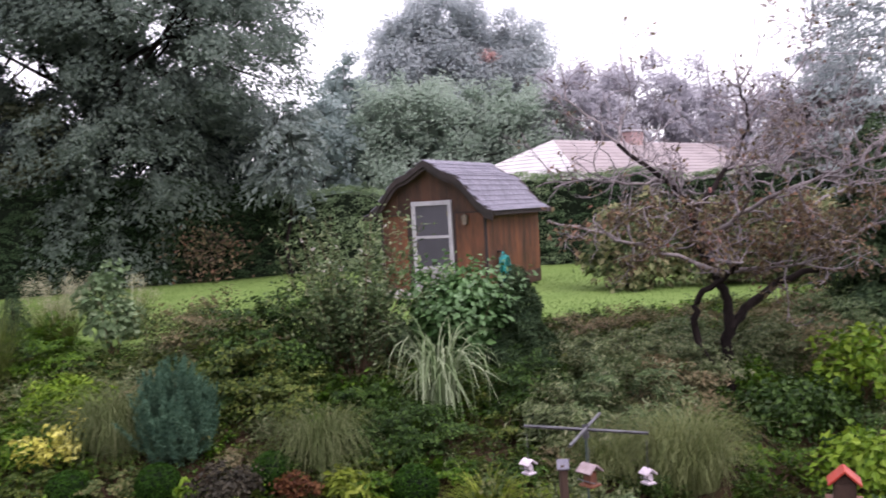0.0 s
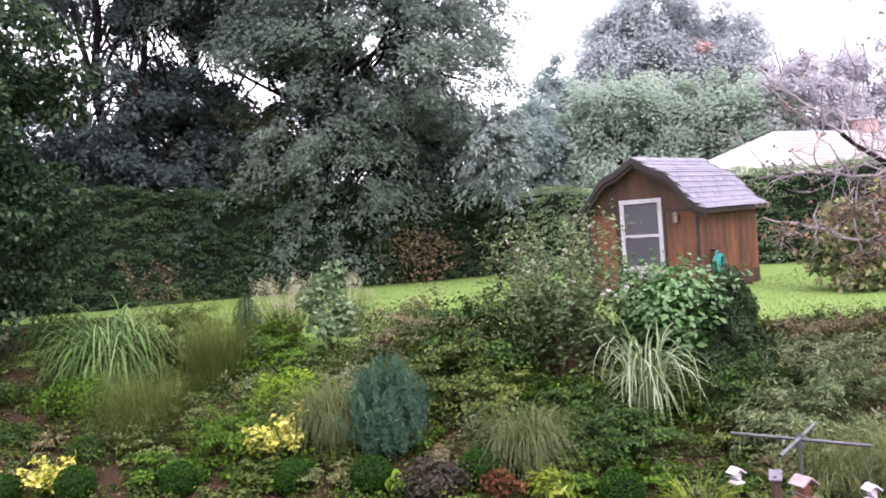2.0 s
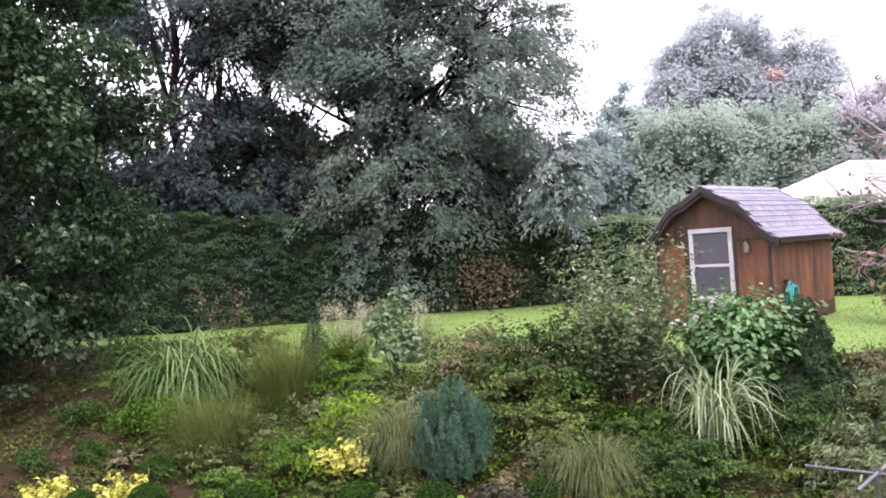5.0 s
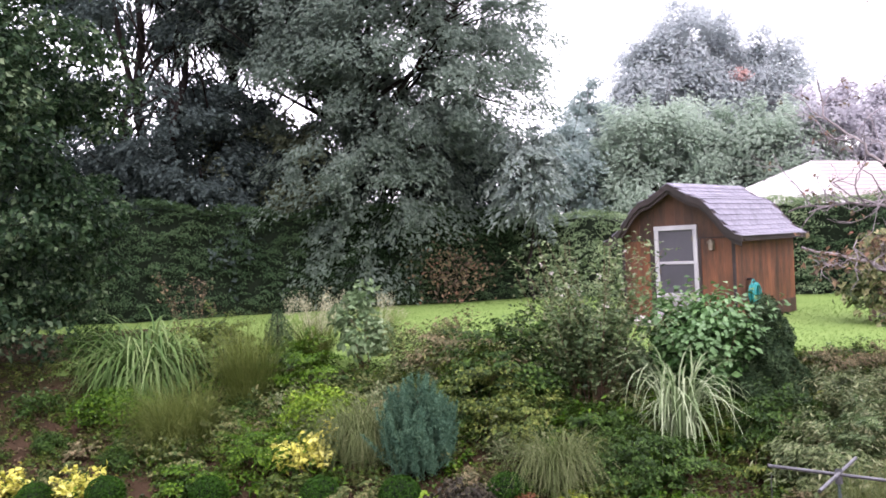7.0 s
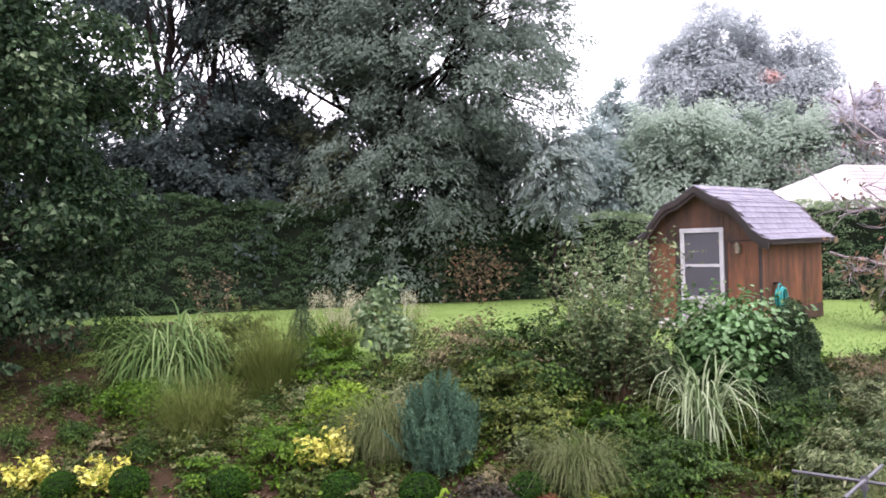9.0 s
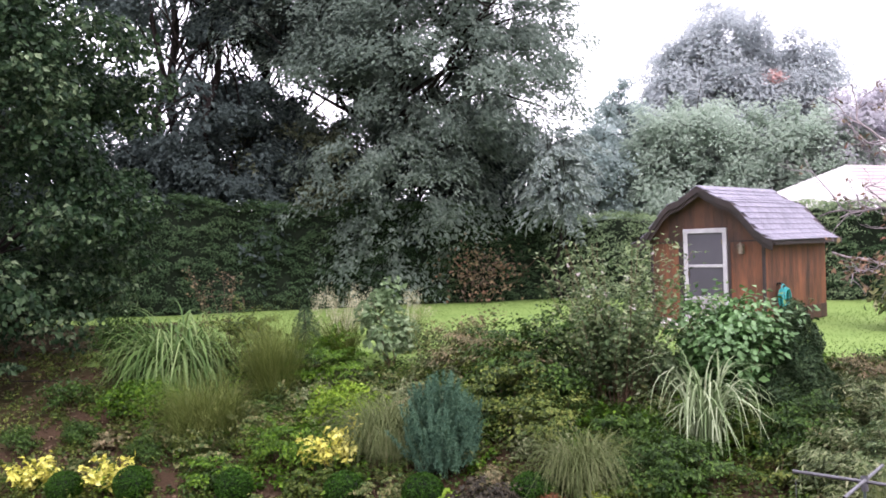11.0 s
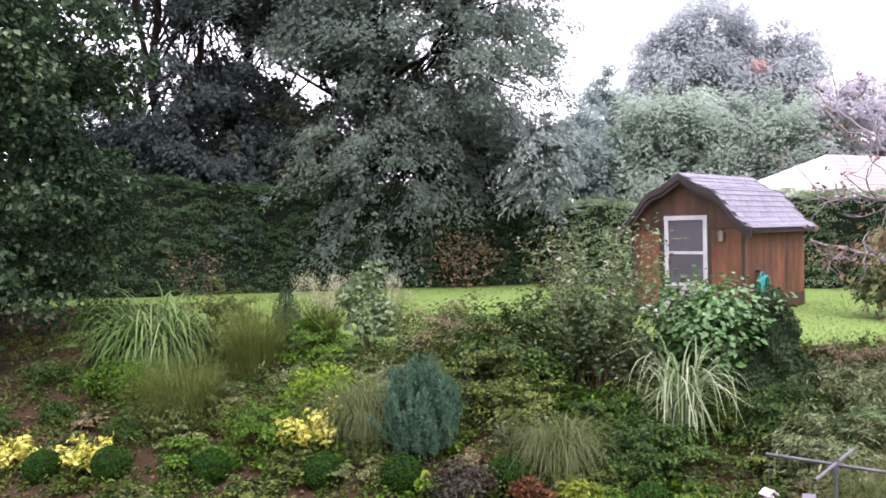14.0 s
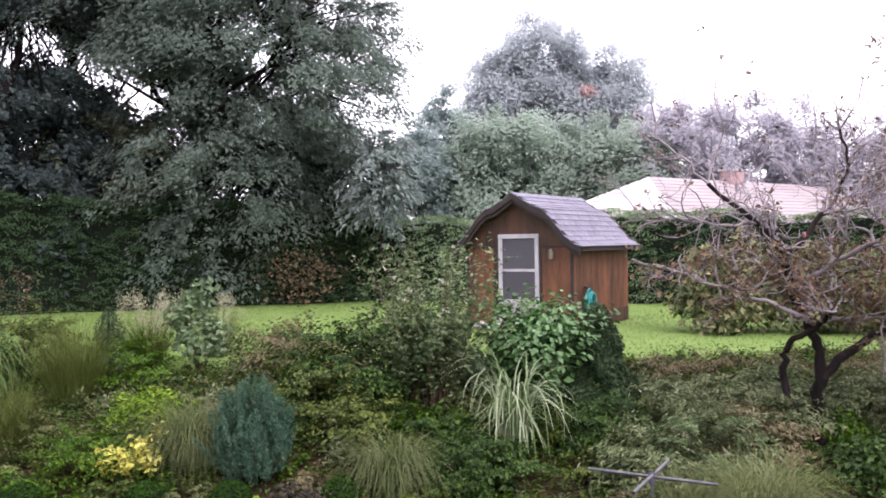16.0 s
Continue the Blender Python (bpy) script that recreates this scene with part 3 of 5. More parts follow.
def sprays(n, base, length, lean, droop, per, start=0.25, width=0.05, power=1.3, z0=0.0):
    """Points and directions of leaves set along n arching shoots from a disc of the radius base."""
    az = rng.uniform(0, 2 * np.pi, n)
    r = base * np.sqrt(rng.uniform(0, 1, n))
    p = np.stack([r * np.cos(az), r * np.sin(az), z0 + 0 * r], 1)
    az = az + rng.normal(0, 0.6, n)
    e0, dr = np.radians(rng.uniform(*lean, n)), np.radians(rng.uniform(*droop, n))
    L = length * rng.uniform(0.45, 1.1, n)
    h = np.stack([np.cos(az), np.sin(az), 0 * az], 1)
    path, seg = [p], 8
    for k in range(seg):
        e = e0 - dr * ((k + 0.5) / seg) ** power
        p = p + (L / seg)[:, None] * (h * np.cos(e)[:, None] + np.array([0, 0, 1]) * np.sin(e)[:, None]) + rng.normal(0, 0.012, (n, 3))
        path.append(p)
    path = np.stack(path, 1)
    s = np.clip(start + (1 - start) * rng.uniform(0, 1, (n, per)), 0, 0.999) * seg
    i = s.astype(int)
    row = np.arange(n)[:, None]
    a, c = path[row, i], path[row, i + 1]
    P = a + (c - a) * (s - i)[..., None] + rng.normal(0, width, (n, per, 3))
    out = unit(c - a) + rng.normal(0, 0.8, (n, per, 3))
    return P.reshape(-1, 3), out.reshape(-1, 3), path


def spray_bush(name, x, y, label, n, base, length, leaf, per=40, leaf_len=0.06, leaf_w=0.03, lean=(45, 88), droop=(20, 90), category="shrub", group="", stem_r=0.006, start=0.25,
               width=0.04, stems=12, up=0.9):
    """A shrub of arching shoots with leaves along them."""
    t = thing(name, x, y, label, category, group)
    P, out, path = sprays(n, base, length, lean, droop, per, start, width)
    for q in path[:stems]:
        part("stem", mesh_of("stem", *tube(q, stem_r, stem_r * 0.3, 5)), M["twig"], t)
    if n > stems:
        part("fine_growth", mesh_of("fine_growth", *join(*[tube(q[::4], stem_r * 0.7, stem_r * 0.25, 3) for q in path[stems:]])), M["twig"], t, "", "stuff")
    ok = P[:, 2] > 0.01
    part("foliage", mesh_of("foliage", *leaves(P[ok], out[ok], leaf_len, leaf_w, up, 0.15)), leaf, t)
    return t


def grass_clump(name, x, y, label, n, base, length, width, leaf, group="", plumes=0, **kw):
    t = thing(name, x, y, label, "grass", group)
    part("foliage", mesh_of("foliage", *blades(n, base, length, width, **kw)), leaf, t, "", "stuff")
    if plumes:
        V, Fc = blades(plumes, base * 0.6, length * 1.15, 0.012, (70, 88), (10, 50), 5)
        tips = V.reshape(plumes, -1, 3)[:, -1]
        near = V.reshape(plumes, -1, 3)[:, -4]
        s = rng.uniform(0, 1.0, (plumes, 90, 1))
        P = (near[:, None] * (1 - s) + tips[:, None] * s + rng.normal(0, 0.06, (plumes, 90, 3))).reshape(-1, 3)
        lv, lf = leaves(P, rng.normal(size=P.shape), 0.045, 0.009)
        stalk = part("plumes", mesh_of("plumes", lv, lf), F["straw"], t, "feathery straw-coloured seed heads")
        part("stalks", mesh_of("stalks", V, Fc), F["straw"], stalk)
    return t


def hedge(name, p, q, height, thick, label, leaf, sprays_per=34, per=34, leaf_len=0.085, leaf_w=0.026, z=0.0, rise=0.0, top_leaf=None):
    """A shaggy clipped hedge between two points: a near-black shell for the shade inside it, and overlapping fans of
    needles on its near side, ends and top.
    """
    reseed(name, p[0], p[1])
    t = new(name)
    p, q = np.array(p, float), np.array(q, float)
    L = np.linalg.norm(q - p)
    t.matrix_basis = pose(*p, z, 0, 0, math.degrees(math.atan2(q[1] - p[1], q[0] - p[0])))
    tagged(t, label, "hedge")
    nx, nz = max(2, int(L / 0.5)), 9
    xs, zs = np.linspace(0, L, nx), np.linspace(0, 1, nz)

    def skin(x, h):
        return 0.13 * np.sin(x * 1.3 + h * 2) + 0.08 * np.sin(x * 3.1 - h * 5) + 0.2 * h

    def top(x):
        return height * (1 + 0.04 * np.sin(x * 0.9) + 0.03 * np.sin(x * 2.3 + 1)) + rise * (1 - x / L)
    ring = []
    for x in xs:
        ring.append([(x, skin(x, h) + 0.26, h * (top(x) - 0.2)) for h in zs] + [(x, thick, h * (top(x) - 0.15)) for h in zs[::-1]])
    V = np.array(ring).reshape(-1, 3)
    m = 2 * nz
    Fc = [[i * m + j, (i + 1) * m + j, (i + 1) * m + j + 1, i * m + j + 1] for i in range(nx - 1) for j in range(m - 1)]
    # closed dark shell, painted as the shade between the sprays
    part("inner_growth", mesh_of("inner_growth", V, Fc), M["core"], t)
    k = int(L * height * sprays_per)
    x, h = rng.uniform(-0.1, L + 0.1, k), rng.uniform(0.0, 1, k)
    c = np.stack([x, skin(x, h) + 0.16 + rng.uniform(-0.1, 0.12, k), h * top(x)], 1)
    way = np.stack([rng.normal(0, 0.5, k), -np.ones(k), rng.normal(0.1, 0.3, k)], 1)
    P1, o1 = boughs(c, way, per, rng.uniform(0.22, 0.42, k), 0.07, 0.5)
    k2 = int(L * thick * sprays_per * 0.7)
    x, y = rng.uniform(-0.1, L + 0.1, k2), rng.uniform(0.1, thick, k2)
    c = np.stack([x, y, top(x) - rng.gamma(1.3, 0.06, k2) + 0.05], 1)
    P2, o2 = boughs(c, np.stack([rng.normal(0, 0.7, k2), rng.normal(-0.4, 0.6, k2), 0.8 + 0 * x], 1), per, rng.uniform(0.2, 0.4, k2), 0.1, 0.35)
    ok = P1[:, 2] > 0.03
    part("foliage", mesh_of("foliage", *leaves(P1[ok], o1[ok], leaf_len, leaf_w, 1.0, 0.4, 0.3)), leaf, t)
    # top_leaf paints the top as lit, in a lighter spray colour
    part("top_growth", mesh_of("top_growth", *leaves(P2, o2, leaf_len, leaf_w, 1.0, 0.4, 0.3)), top_leaf or leaf, t, "sprays along the clipped top, in a lit tone where one is given")
    return t


# ---------------------------------------------------------------- ground
def build_ground():
    xs = np.concatenate([[-1600, -400, -120, -60], np.arange(-32, 32.1, 0.4), [60, 120, 400, 1600]])
    ys = np.concatenate([[-1600, -300, -80, -20], np.arange(-4, 34.1, 0.4), [60, 120, 400, 1600]])
    X, Y = np.meshgrid(xs, ys)
    Z = ground_z(X, Y)
    inside = (np.abs(X) < 33) & (Y > -5) & (Y < 35)
    bumps = 0.05 * np.sin(X * 1.7 + Y) * np.sin(Y * 2.1) + 0.03 * np.sin(X * 4.1 - 2 * Y)
    Z = Z + np.where(inside & (Y < edge(X)), bumps, 0.01 * np.sin(X * 0.8) * np.sin(Y * 0.6))
    V = np.stack([X, Y, Z], 2).reshape(-1, 3)
    nx, ny = len(xs), len(ys)
    i, j = np.meshgrid(np.arange(nx - 1), np.arange(ny - 1))
    a = (j * nx + i).ravel()
    Fc = np.stack([a, a + 1, a + nx + 1, a + nx], 1)
    me = mesh_of("ground", V, Fc, True)
    for k in ("lawn", "soil", "litter", "meadow"):
        me.materials.append(M[k])
    mid = V[Fc].mean(1)
    jit = 0.25 * np.sin(mid[:, 0] * 2.3) + 0.15 * np.sin(mid[:, 0] * 5.1)
    slot = np.where(mid[:, 1] < edge(mid[:, 0]) + jit, 1, 0)
    slot = np.where((mid[:, 0] < -6.2 + 0.5 * np.sin(mid[:, 1])) & (mid[:, 1] < 24) & (mid[:, 1] > 2), 2, slot)
    slot = np.where((np.abs(mid[:, 0]) > 33) | (mid[:, 1] > 34) | (mid[:, 1] < -4), 3, slot)
    me.polygons.foreach_set("material_index", slot.astype(np.int32))
    return tagged(new("ground", me), "green lawn behind a sloping planted bed of dark soil", "ground", kind="structure")


build_ground()

# ---------------------------------------------------------------- shed
def shed():
    t = new("garden_shed")
    t.matrix_basis = pose(5.467, 18.315, 0, 0, 0, -43.2)
    tagged(t, "small brown wooden shed with gambrel shingle roof on the lawn", "shed")
    W, D = 1.22, 3.25
    prof = [(0, 2.88), (0.44, 2.605), (0.52, 2.585), (0.64, 2.55), (0.80, 2.42), (0.98, 2.20), (1.16, 1.98), (1.36, 1.81), (1.52, 1.75)]

    def roof_z(x):
        return float(np.interp(abs(x), [p[0] for p in prof], [p[1] for p in prof]))

    def board(x0, x1, z0, z1a, z1b, y0, th):
        bm = bmesh.new()
        vs = [bm.verts.new(v) for y in (y0, y0 + th) for v in ((x0, y, z0), (x1, y, z0), (x1, y, z1b), (x0, y, z1a))]
        for f in ((0, 1, 2, 3), (7, 6, 5, 4), (1, 0, 4, 5), (2, 1, 5, 6), (3, 2, 6, 7), (0, 3, 7, 4)):
            bm.faces.new([vs[k] for k in f])
        bmesh.ops.recalc_face_normals(bm, faces=bm.faces)
        return bm
    wall = part("front_wall", box(0, 0.07, 0.06, 2 * W, 0.04, 0.12), M["trim"], t, "brown board front wall")
    xs = np.linspace(-W, W, 13)
    for a, b in zip(xs[:-1], xs[1:]):
        spans = [(a, b)]
        if a < 0.485 and b > -0.475:
            spans = [s for s in ((a, min(b, -0.475)), (max(a, 0.485), b)) if s[1] - s[0] > 0.02]
        for a1, b1 in spans:
            part("board", board(a1 + 0.0006, b1 - 0.0006, 0.05, 1.745, 1.745, rng.uniform(-0.0015, 0.0), 0.03), M["board"], wall)
        cuts = sorted({a, b, *[c for c in (-0.475, 0.485, 0.0) if a < c < b]})
        for a1, b1 in zip(cuts[:-1], cuts[1:]):
            za = 2.035 if -0.476 <= a1 < 0.484 else 1.765
            # gable boards coloured darker for the overhang's shade and for weather stain
            part("board", board(a1 + 0.002, b1 - 0.002, za, roof_z(a1) - 0.03, roof_z(b1) - 0.03, -0.012 + rng.uniform(-0.003, 0.003), 0.03), M["shaded_weathered"], wall)
    part("seam", box(-0.85, -0.02, 1.755, 0.74, 0.016, 0.024), M["trim"], wall, "dark seam strip")
    part("seam", box(0.855, -0.02, 1.755, 0.73, 0.016, 0.024), M["trim"], wall, "dark seam strip")
    side = part("side_wall", box(W - 0.05, D / 2, 0.9, 0.03, D - 0.05, 1.7), M["dark"], t, "brown board side wall, damp along its foot")
    ys = np.linspace(0, D, 17)
    for a, b in zip(ys[:-1], ys[1:]):
        bm = board(a + 0.0006, b - 0.0006, 0.02, 1.74, 1.74, rng.uniform(-0.001, 0.001), 0.03)
        bmesh.ops.transform(bm, matrix=Matrix(((0, -1, 0, W), (1, 0, 0, 0), (0, 0, 1, 0), (0, 0, 0, 1))), verts=bm.verts)
        part("board", bm, M["board"], side)
    part("skirt_board", box(W + 0.012, D * 0.62, 0.17, 0.018, D * 0.74, 0.30), M["shaded_weathered"], side, "damp blackened foot board")
    part("side_wall", box(-W + 0.02, D / 2, 0.87, 0.04, D, 1.74), M["board"], t)
    part("back_wall", board(-W, W, 0.02, 1.75, 1.75, D - 0.04, 0.04), M["board"], t)
    part("floor", box(0, D / 2, 0.06, 2 * W - 0.1, D - 0.1, 0.1), M["dark"], t)
    for x in (-W - 0.004, W + 0.004):
        part("corner_post", box(x, -0.012, 0.87, 0.06, 0.05, 1.74, bevel=0.006), M["trim"], t, "dark corner trim")
    # roof deck, rakes and shingles
    full = [(-x, z) for x, z in prof[::-1]] + prof[1:]
    y0, y1 = -0.27, D + 0.14

    def sheet(pts, ya, yb, th):
        bm = bmesh.new()
        up = [[bm.verts.new((x, y, z)) for x, z in pts] for y in (ya, yb)]
        dn = [[bm.verts.new((x, y, z - th)) for x, z in pts] for y in (ya, yb)]
        for k in range(len(pts) - 1):
            bm.faces.new((up[0][k], up[0][k + 1], up[1][k + 1], up[1][k]))
            bm.faces.new((dn[0][k], dn[1][k], dn[1][k + 1], dn[0][k + 1]))
            for e in (0, 1):
                bm.faces.new((up[e][k], dn[e][k], dn[e][k + 1], up[e][k + 1]))
        for k in (0, -1):
            bm.faces.new((up[0][k], up[1][k], dn[1][k], dn[0][k]))
        bmesh.ops.recalc_face_normals(bm, faces=bm.faces)
        return bm
    roof = part("roof", sheet(full, y0, y1, 0.05), M["trim"], t, "grey-mauve shingle roof with dark rakes")
    part("rake", sheet([(x * 1.005, z + 0.012) for x, z in full], y0 - 0.035, y0 - 0.002, 0.13), M["trim"], roof, "dark brown rake board")
    part("rake", sheet([(x * 1.005, z + 0.012) for x, z in full], y1 + 0.002, y1 + 0.035, 0.13), M["trim"], roof)
    part("soffit_board", sheet([(x * 0.985, z - 0.10) for x, z in full], y0 + 0.01, y0 + 0.035, 0.09), M["trim"], roof, "dark inner rake board")
    part("fascia", box(1.50, D / 2, 1.70, 0.025, D + 0.3, 0.08), M["trim"], roof)
    part("fascia", box(-1.50, D / 2, 1.70, 0.025, D + 0.3, 0.08), M["trim"], roof)
    arc = np.array(prof)
    seg = np.concatenate([[0], np.cumsum(np.linalg.norm(np.diff(arc, axis=0), axis=1))])
    sh = bmesh.new()
    box(0, 0, 0, 0.282, 0.19, 0.014, sh)
    for v in sh.verts:
        if v.co.y < 0:
            v.co.z += 0.016
    shm = bpy.data.meshes.new("shingle")
    sh.to_mesh(shm)
    sh.free()
    rows = np.arange(0.16, seg[-1] + 0.05, 0.152)
    for sgn in (1, -1):
        for r, s in enumerate(rows):
            s0, s1 = max(0, s - 0.16), min(s, seg[-1])
            p = np.array([np.interp(s0, seg, arc[:, 0]), np.interp(s0, seg, arc[:, 1])])
            q = np.array([np.interp(s1, seg, arc[:, 0]), np.interp(s1, seg, arc[:, 1])])
            ang = math.atan2(q[1] - p[1], q[0] - p[0])
            m = (p + q) / 2
            for k in range(12):
                y = y0 + 0.10 + 0.287 * k + (0.14 if r % 2 else 0)
                if y > y1 - 0.08:
                    continue
                ob = part("shingle", shm, M["shingle"], roof)
                ob.matrix_basis = Matrix.Translation((sgn * (m[0] - 0.012 * math.sin(ang)), y, m[1] + 0.012 * math.cos(ang) + rng.uniform(0, 0.004))) @ (
                    Matrix.Rotation(-ang * sgn, 4, "Y") @ Matrix.Rotation(radians(90 * sgn + rng.normal(0, 0.8)), 4, "Z"))
    part("ridge_cap", sheet([(-0.13, 2.845), (0, 2.912), (0.13, 2.845)], y0, y1, 0.015), M["shingle"], roof)
    # door
    door = part("door", box(0.005, -0.005, 1.03, 0.80, 0.03, 1.86), M["dark"], t, "white framed screen door, closed")
    for x in (-0.425, 0.435):
        part("casing", box(x, -0.03, 1.03, 0.085, 0.05, 2.0, bevel=0.006), M["white"], door)
    for x, w in ((-0.535, 0.12), (0.515, 0.06)):
        part("jamb_board", box(x, -0.016, 0.9, w, 0.02, 1.7, bevel=0.003), M["trim"], wall, "blackened board beside the door")
    part("casing", box(0.005, -0.032, 1.985, 0.955, 0.054, 0.095, bevel=0.006), M["white"], door)
    part("rail", box(0.005, -0.027, 1.265, 0.765, 0.035, 0.06, bevel=0.005), M["white"], door)
    part("rail", box(0.005, -0.027, 0.62, 0.765, 0.035, 0.05, bevel=0.005), M["white"], door)
    part("screen", box(0.005, -0.023, 1.615, 0.765, 0.006, 0.64), M["screen"], door, "dark insect screen")
    part("screen", box(0.005, -0.023, 0.94, 0.765, 0.006, 0.59), M["screen"], door, "dark insect screen")
    part("kick_panel", box(0.005, -0.026, 0.33, 0.765, 0.03, 0.53, bevel=0.005), M["kick"], door, "greyed lower door panel")
    part("handle", box(-0.355, -0.06, 1.1, 0.02, 0.04, 0.12, bevel=0.004), M["brass"], door)
    for z in (0.4, 1.75):
        part("hinge", box(0.385, -0.05, z, 0.03, 0.012, 0.09), M["brass"], door)
    # lantern beside the door
    lamp = new("wall_lantern")
    lamp.matrix_basis = t.matrix_basis @ pose(0.80, -0.025, 1.60)
    tagged(lamp, "small aged metal lantern beside the shed door", "lamp")
    part("back_plate", box(0, 0, 0, 0.09, 0.02, 0.2, bevel=0.006), M["brass"], lamp)
    bm = bmesh.new()
    bmesh.ops.create_cone(bm, segments=8, radius1=0.045, radius2=0.06, depth=0.15, cap_ends=True, matrix=Matrix.Translation((0, -0.09, -0.02)))
    part("glass", bm, M["glass"], lamp, "frosted lantern glass")
    bm = bmesh.new()
    bmesh.ops.create_cone(bm, segments=8, radius1=0.085, radius2=0.01, depth=0.08, cap_ends=True, matrix=Matrix.Translation((0, -0.09, 0.095)))
    part("cap", bm, M["brass"], lamp)
    part("arm", box(0, -0.05, 0.09, 0.02, 0.09, 0.02), M["brass"], lamp)
    # hose on the side wall
    hs = new("garden_hose")
    hs.matrix_basis = t.matrix_basis @ pose(1.26, 0.62, 0.62)
    tagged(hs, "coiled teal garden hose hanging on the shed wall", "hose")
    part("hook", box(0, 0, 0.26, 0.10, 0.10, 0.04, bevel=0.005), M["trim"], hs)
    for k in range(7):
        a = np.linspace(0, 2 * np.pi, 25)
        w, h = 0.17 + 0.03 * rng.normal(), 0.28 + 0.03 * rng.normal()
        P = np.stack([0.03 + 0.022 * k + 0 * a, w * np.sin(a) * (1 + 0.3 * np.cos(a)), -0.1 + h * np.cos(a) + 0.02 * rng.normal()], 1)
        part("coil", mesh_of("coil", *tube(P, 0.017, 0.017, 6), smooth=True), M["hose"], hs)
    st = new("stone_step", None)
    st.matrix_basis = t.matrix_basis @ pose(0.0, -0.36, 0)
    tagged(st, "pale concrete step in front of the shed door", "step")
    part("slab", box(0, 0, 0.07, 0.95, 0.55, 0.14, bevel=0.02), M["stone"], st)
    for k, (x, y, r) in enumerate(((-0.75, -0.3, 0.16), (-1.0, -0.2, 0.13), (-0.62, -0.55, 0.11))):
        bm = bmesh.new()
        bmesh.ops.create_icosphere(bm, subdivisions=2, radius=r)
        for v in bm.verts:
            v.co *= 1 + 0.25 * noise.noise(v.co * 6 + Vector((k, 0, 0)))
            v.co.z *= 0.7
        ob = part("rock", bm, M["stone"], None)
        ob.matrix_basis = t.matrix_basis @ pose(x, y, r * 0.55)
        tagged(ob, "pale garden rock in front of the shed", "rock", "rocks by the shed")
    return t


shed()


def neighbour_house():
    a, b = Vector((15.0, 32.7, 0)), Vector((31.7, 41.2, 0))
    t = new("neighbour_house")
    L = (b - a).length
    t.matrix_basis = pose(a.x, a.y, 0, 0, 0, math.degrees(math.atan2(b.y - a.y, b.x - a.x)))
    tagged(t, "low house with a pale pinkish hip roof behind the hedge", "house")
    hw, e, run, rz = 5.0, 1.9, 4.2, 4.25
    part("wall", box(L / 2, 0, 0.95, L + 2 * run - 0.8, 2 * hw - 0.8, 1.9), M["nwall"], t)
    corners = [(-run, -hw, e), (L + run, -hw, e), (L + run, hw, e), (-run, hw, e)]
    rid = [(0, 0, rz), (L, 0, rz)]
    roof = None
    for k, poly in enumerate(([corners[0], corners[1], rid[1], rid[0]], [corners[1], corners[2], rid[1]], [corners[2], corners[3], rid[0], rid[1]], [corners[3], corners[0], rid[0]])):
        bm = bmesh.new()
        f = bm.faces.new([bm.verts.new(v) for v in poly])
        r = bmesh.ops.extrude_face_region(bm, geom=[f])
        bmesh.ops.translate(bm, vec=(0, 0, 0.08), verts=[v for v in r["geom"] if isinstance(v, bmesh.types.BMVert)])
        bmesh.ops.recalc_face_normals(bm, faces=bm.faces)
        # the lit or shaded tone is picked by the side the slope faces
        part("roof_slope", bm, M["nroof" if k in (1, 3) else "nroof_shaded"], t)
    stack = part("chimney", box(0.29 * L, -0.1, 4.4, 0.9, 0.6, 0.66, bevel=0.02), M["brick"], t, "low reddish brick chimney")
    part("cap_slab", box(0.29 * L, -0.1, 4.77, 1.05, 0.72, 0.07, bevel=0.015), M["white"], stack, "white chimney cap")
    # courses of shingle, laid as low steps over the two slopes in sight
    for k in range(1, 15):
        s = k / 15
        z = e + 0.085 + (rz - e) * s
        x0, x1, y = -run * (1 - s), L + run * (1 - s), -hw * (1 - s)
        part("shingle_course", box((x0 + x1) / 2, y, z, x1 - x0, 0.04, 0.025), M["nroof_shaded"], t)
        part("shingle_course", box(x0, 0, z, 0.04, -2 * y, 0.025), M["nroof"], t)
    return t


neighbour_house()

# ---------------------------------------------------------------- hedges and trees
hedge("long_hedge", (-16, 25.5), (3.6, 29.0), 3.0, 1.6, "tall dark evergreen hedge along the back of the lawn", F["hedge"], rise=0.7)
# light on the back hedge and side hedge top is painted with hedge2
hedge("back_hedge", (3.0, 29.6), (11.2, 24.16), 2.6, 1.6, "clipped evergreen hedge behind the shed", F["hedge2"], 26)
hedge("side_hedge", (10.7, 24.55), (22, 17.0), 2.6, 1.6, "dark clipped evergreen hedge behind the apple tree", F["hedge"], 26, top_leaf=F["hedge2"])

GAPS = [(-3.4, 6.8, 0.95), (0.35, 8.1, 0.65), (-9.0, 8.3, 1.0), (-7.0, 8.6, 0.75), (-6.0, 8.2, 0.8), (-9.4, 6.7, 0.75), (-4.7, 7.4, 0.75), (4.9, 8.3, 0.45),
        (-1.0, 9.2, 0.35), (2.6, 9.4, 0.35), (3.4, 7.5, 0.3)]


def open_sky(C):
    """False where a bough would close one of the openings in the row of trees."""
    k = 30.0 / C[:, 1]
    x, z = C[:, 0] * k, 1.86 + (C[:, 2] - 1.86) * k
    ok = np.ones(len(C), bool)
    for gx, gz, r in GAPS:
        ok &= np.hypot(x - gx, (z - gz) * 1.2) > r
    return ok


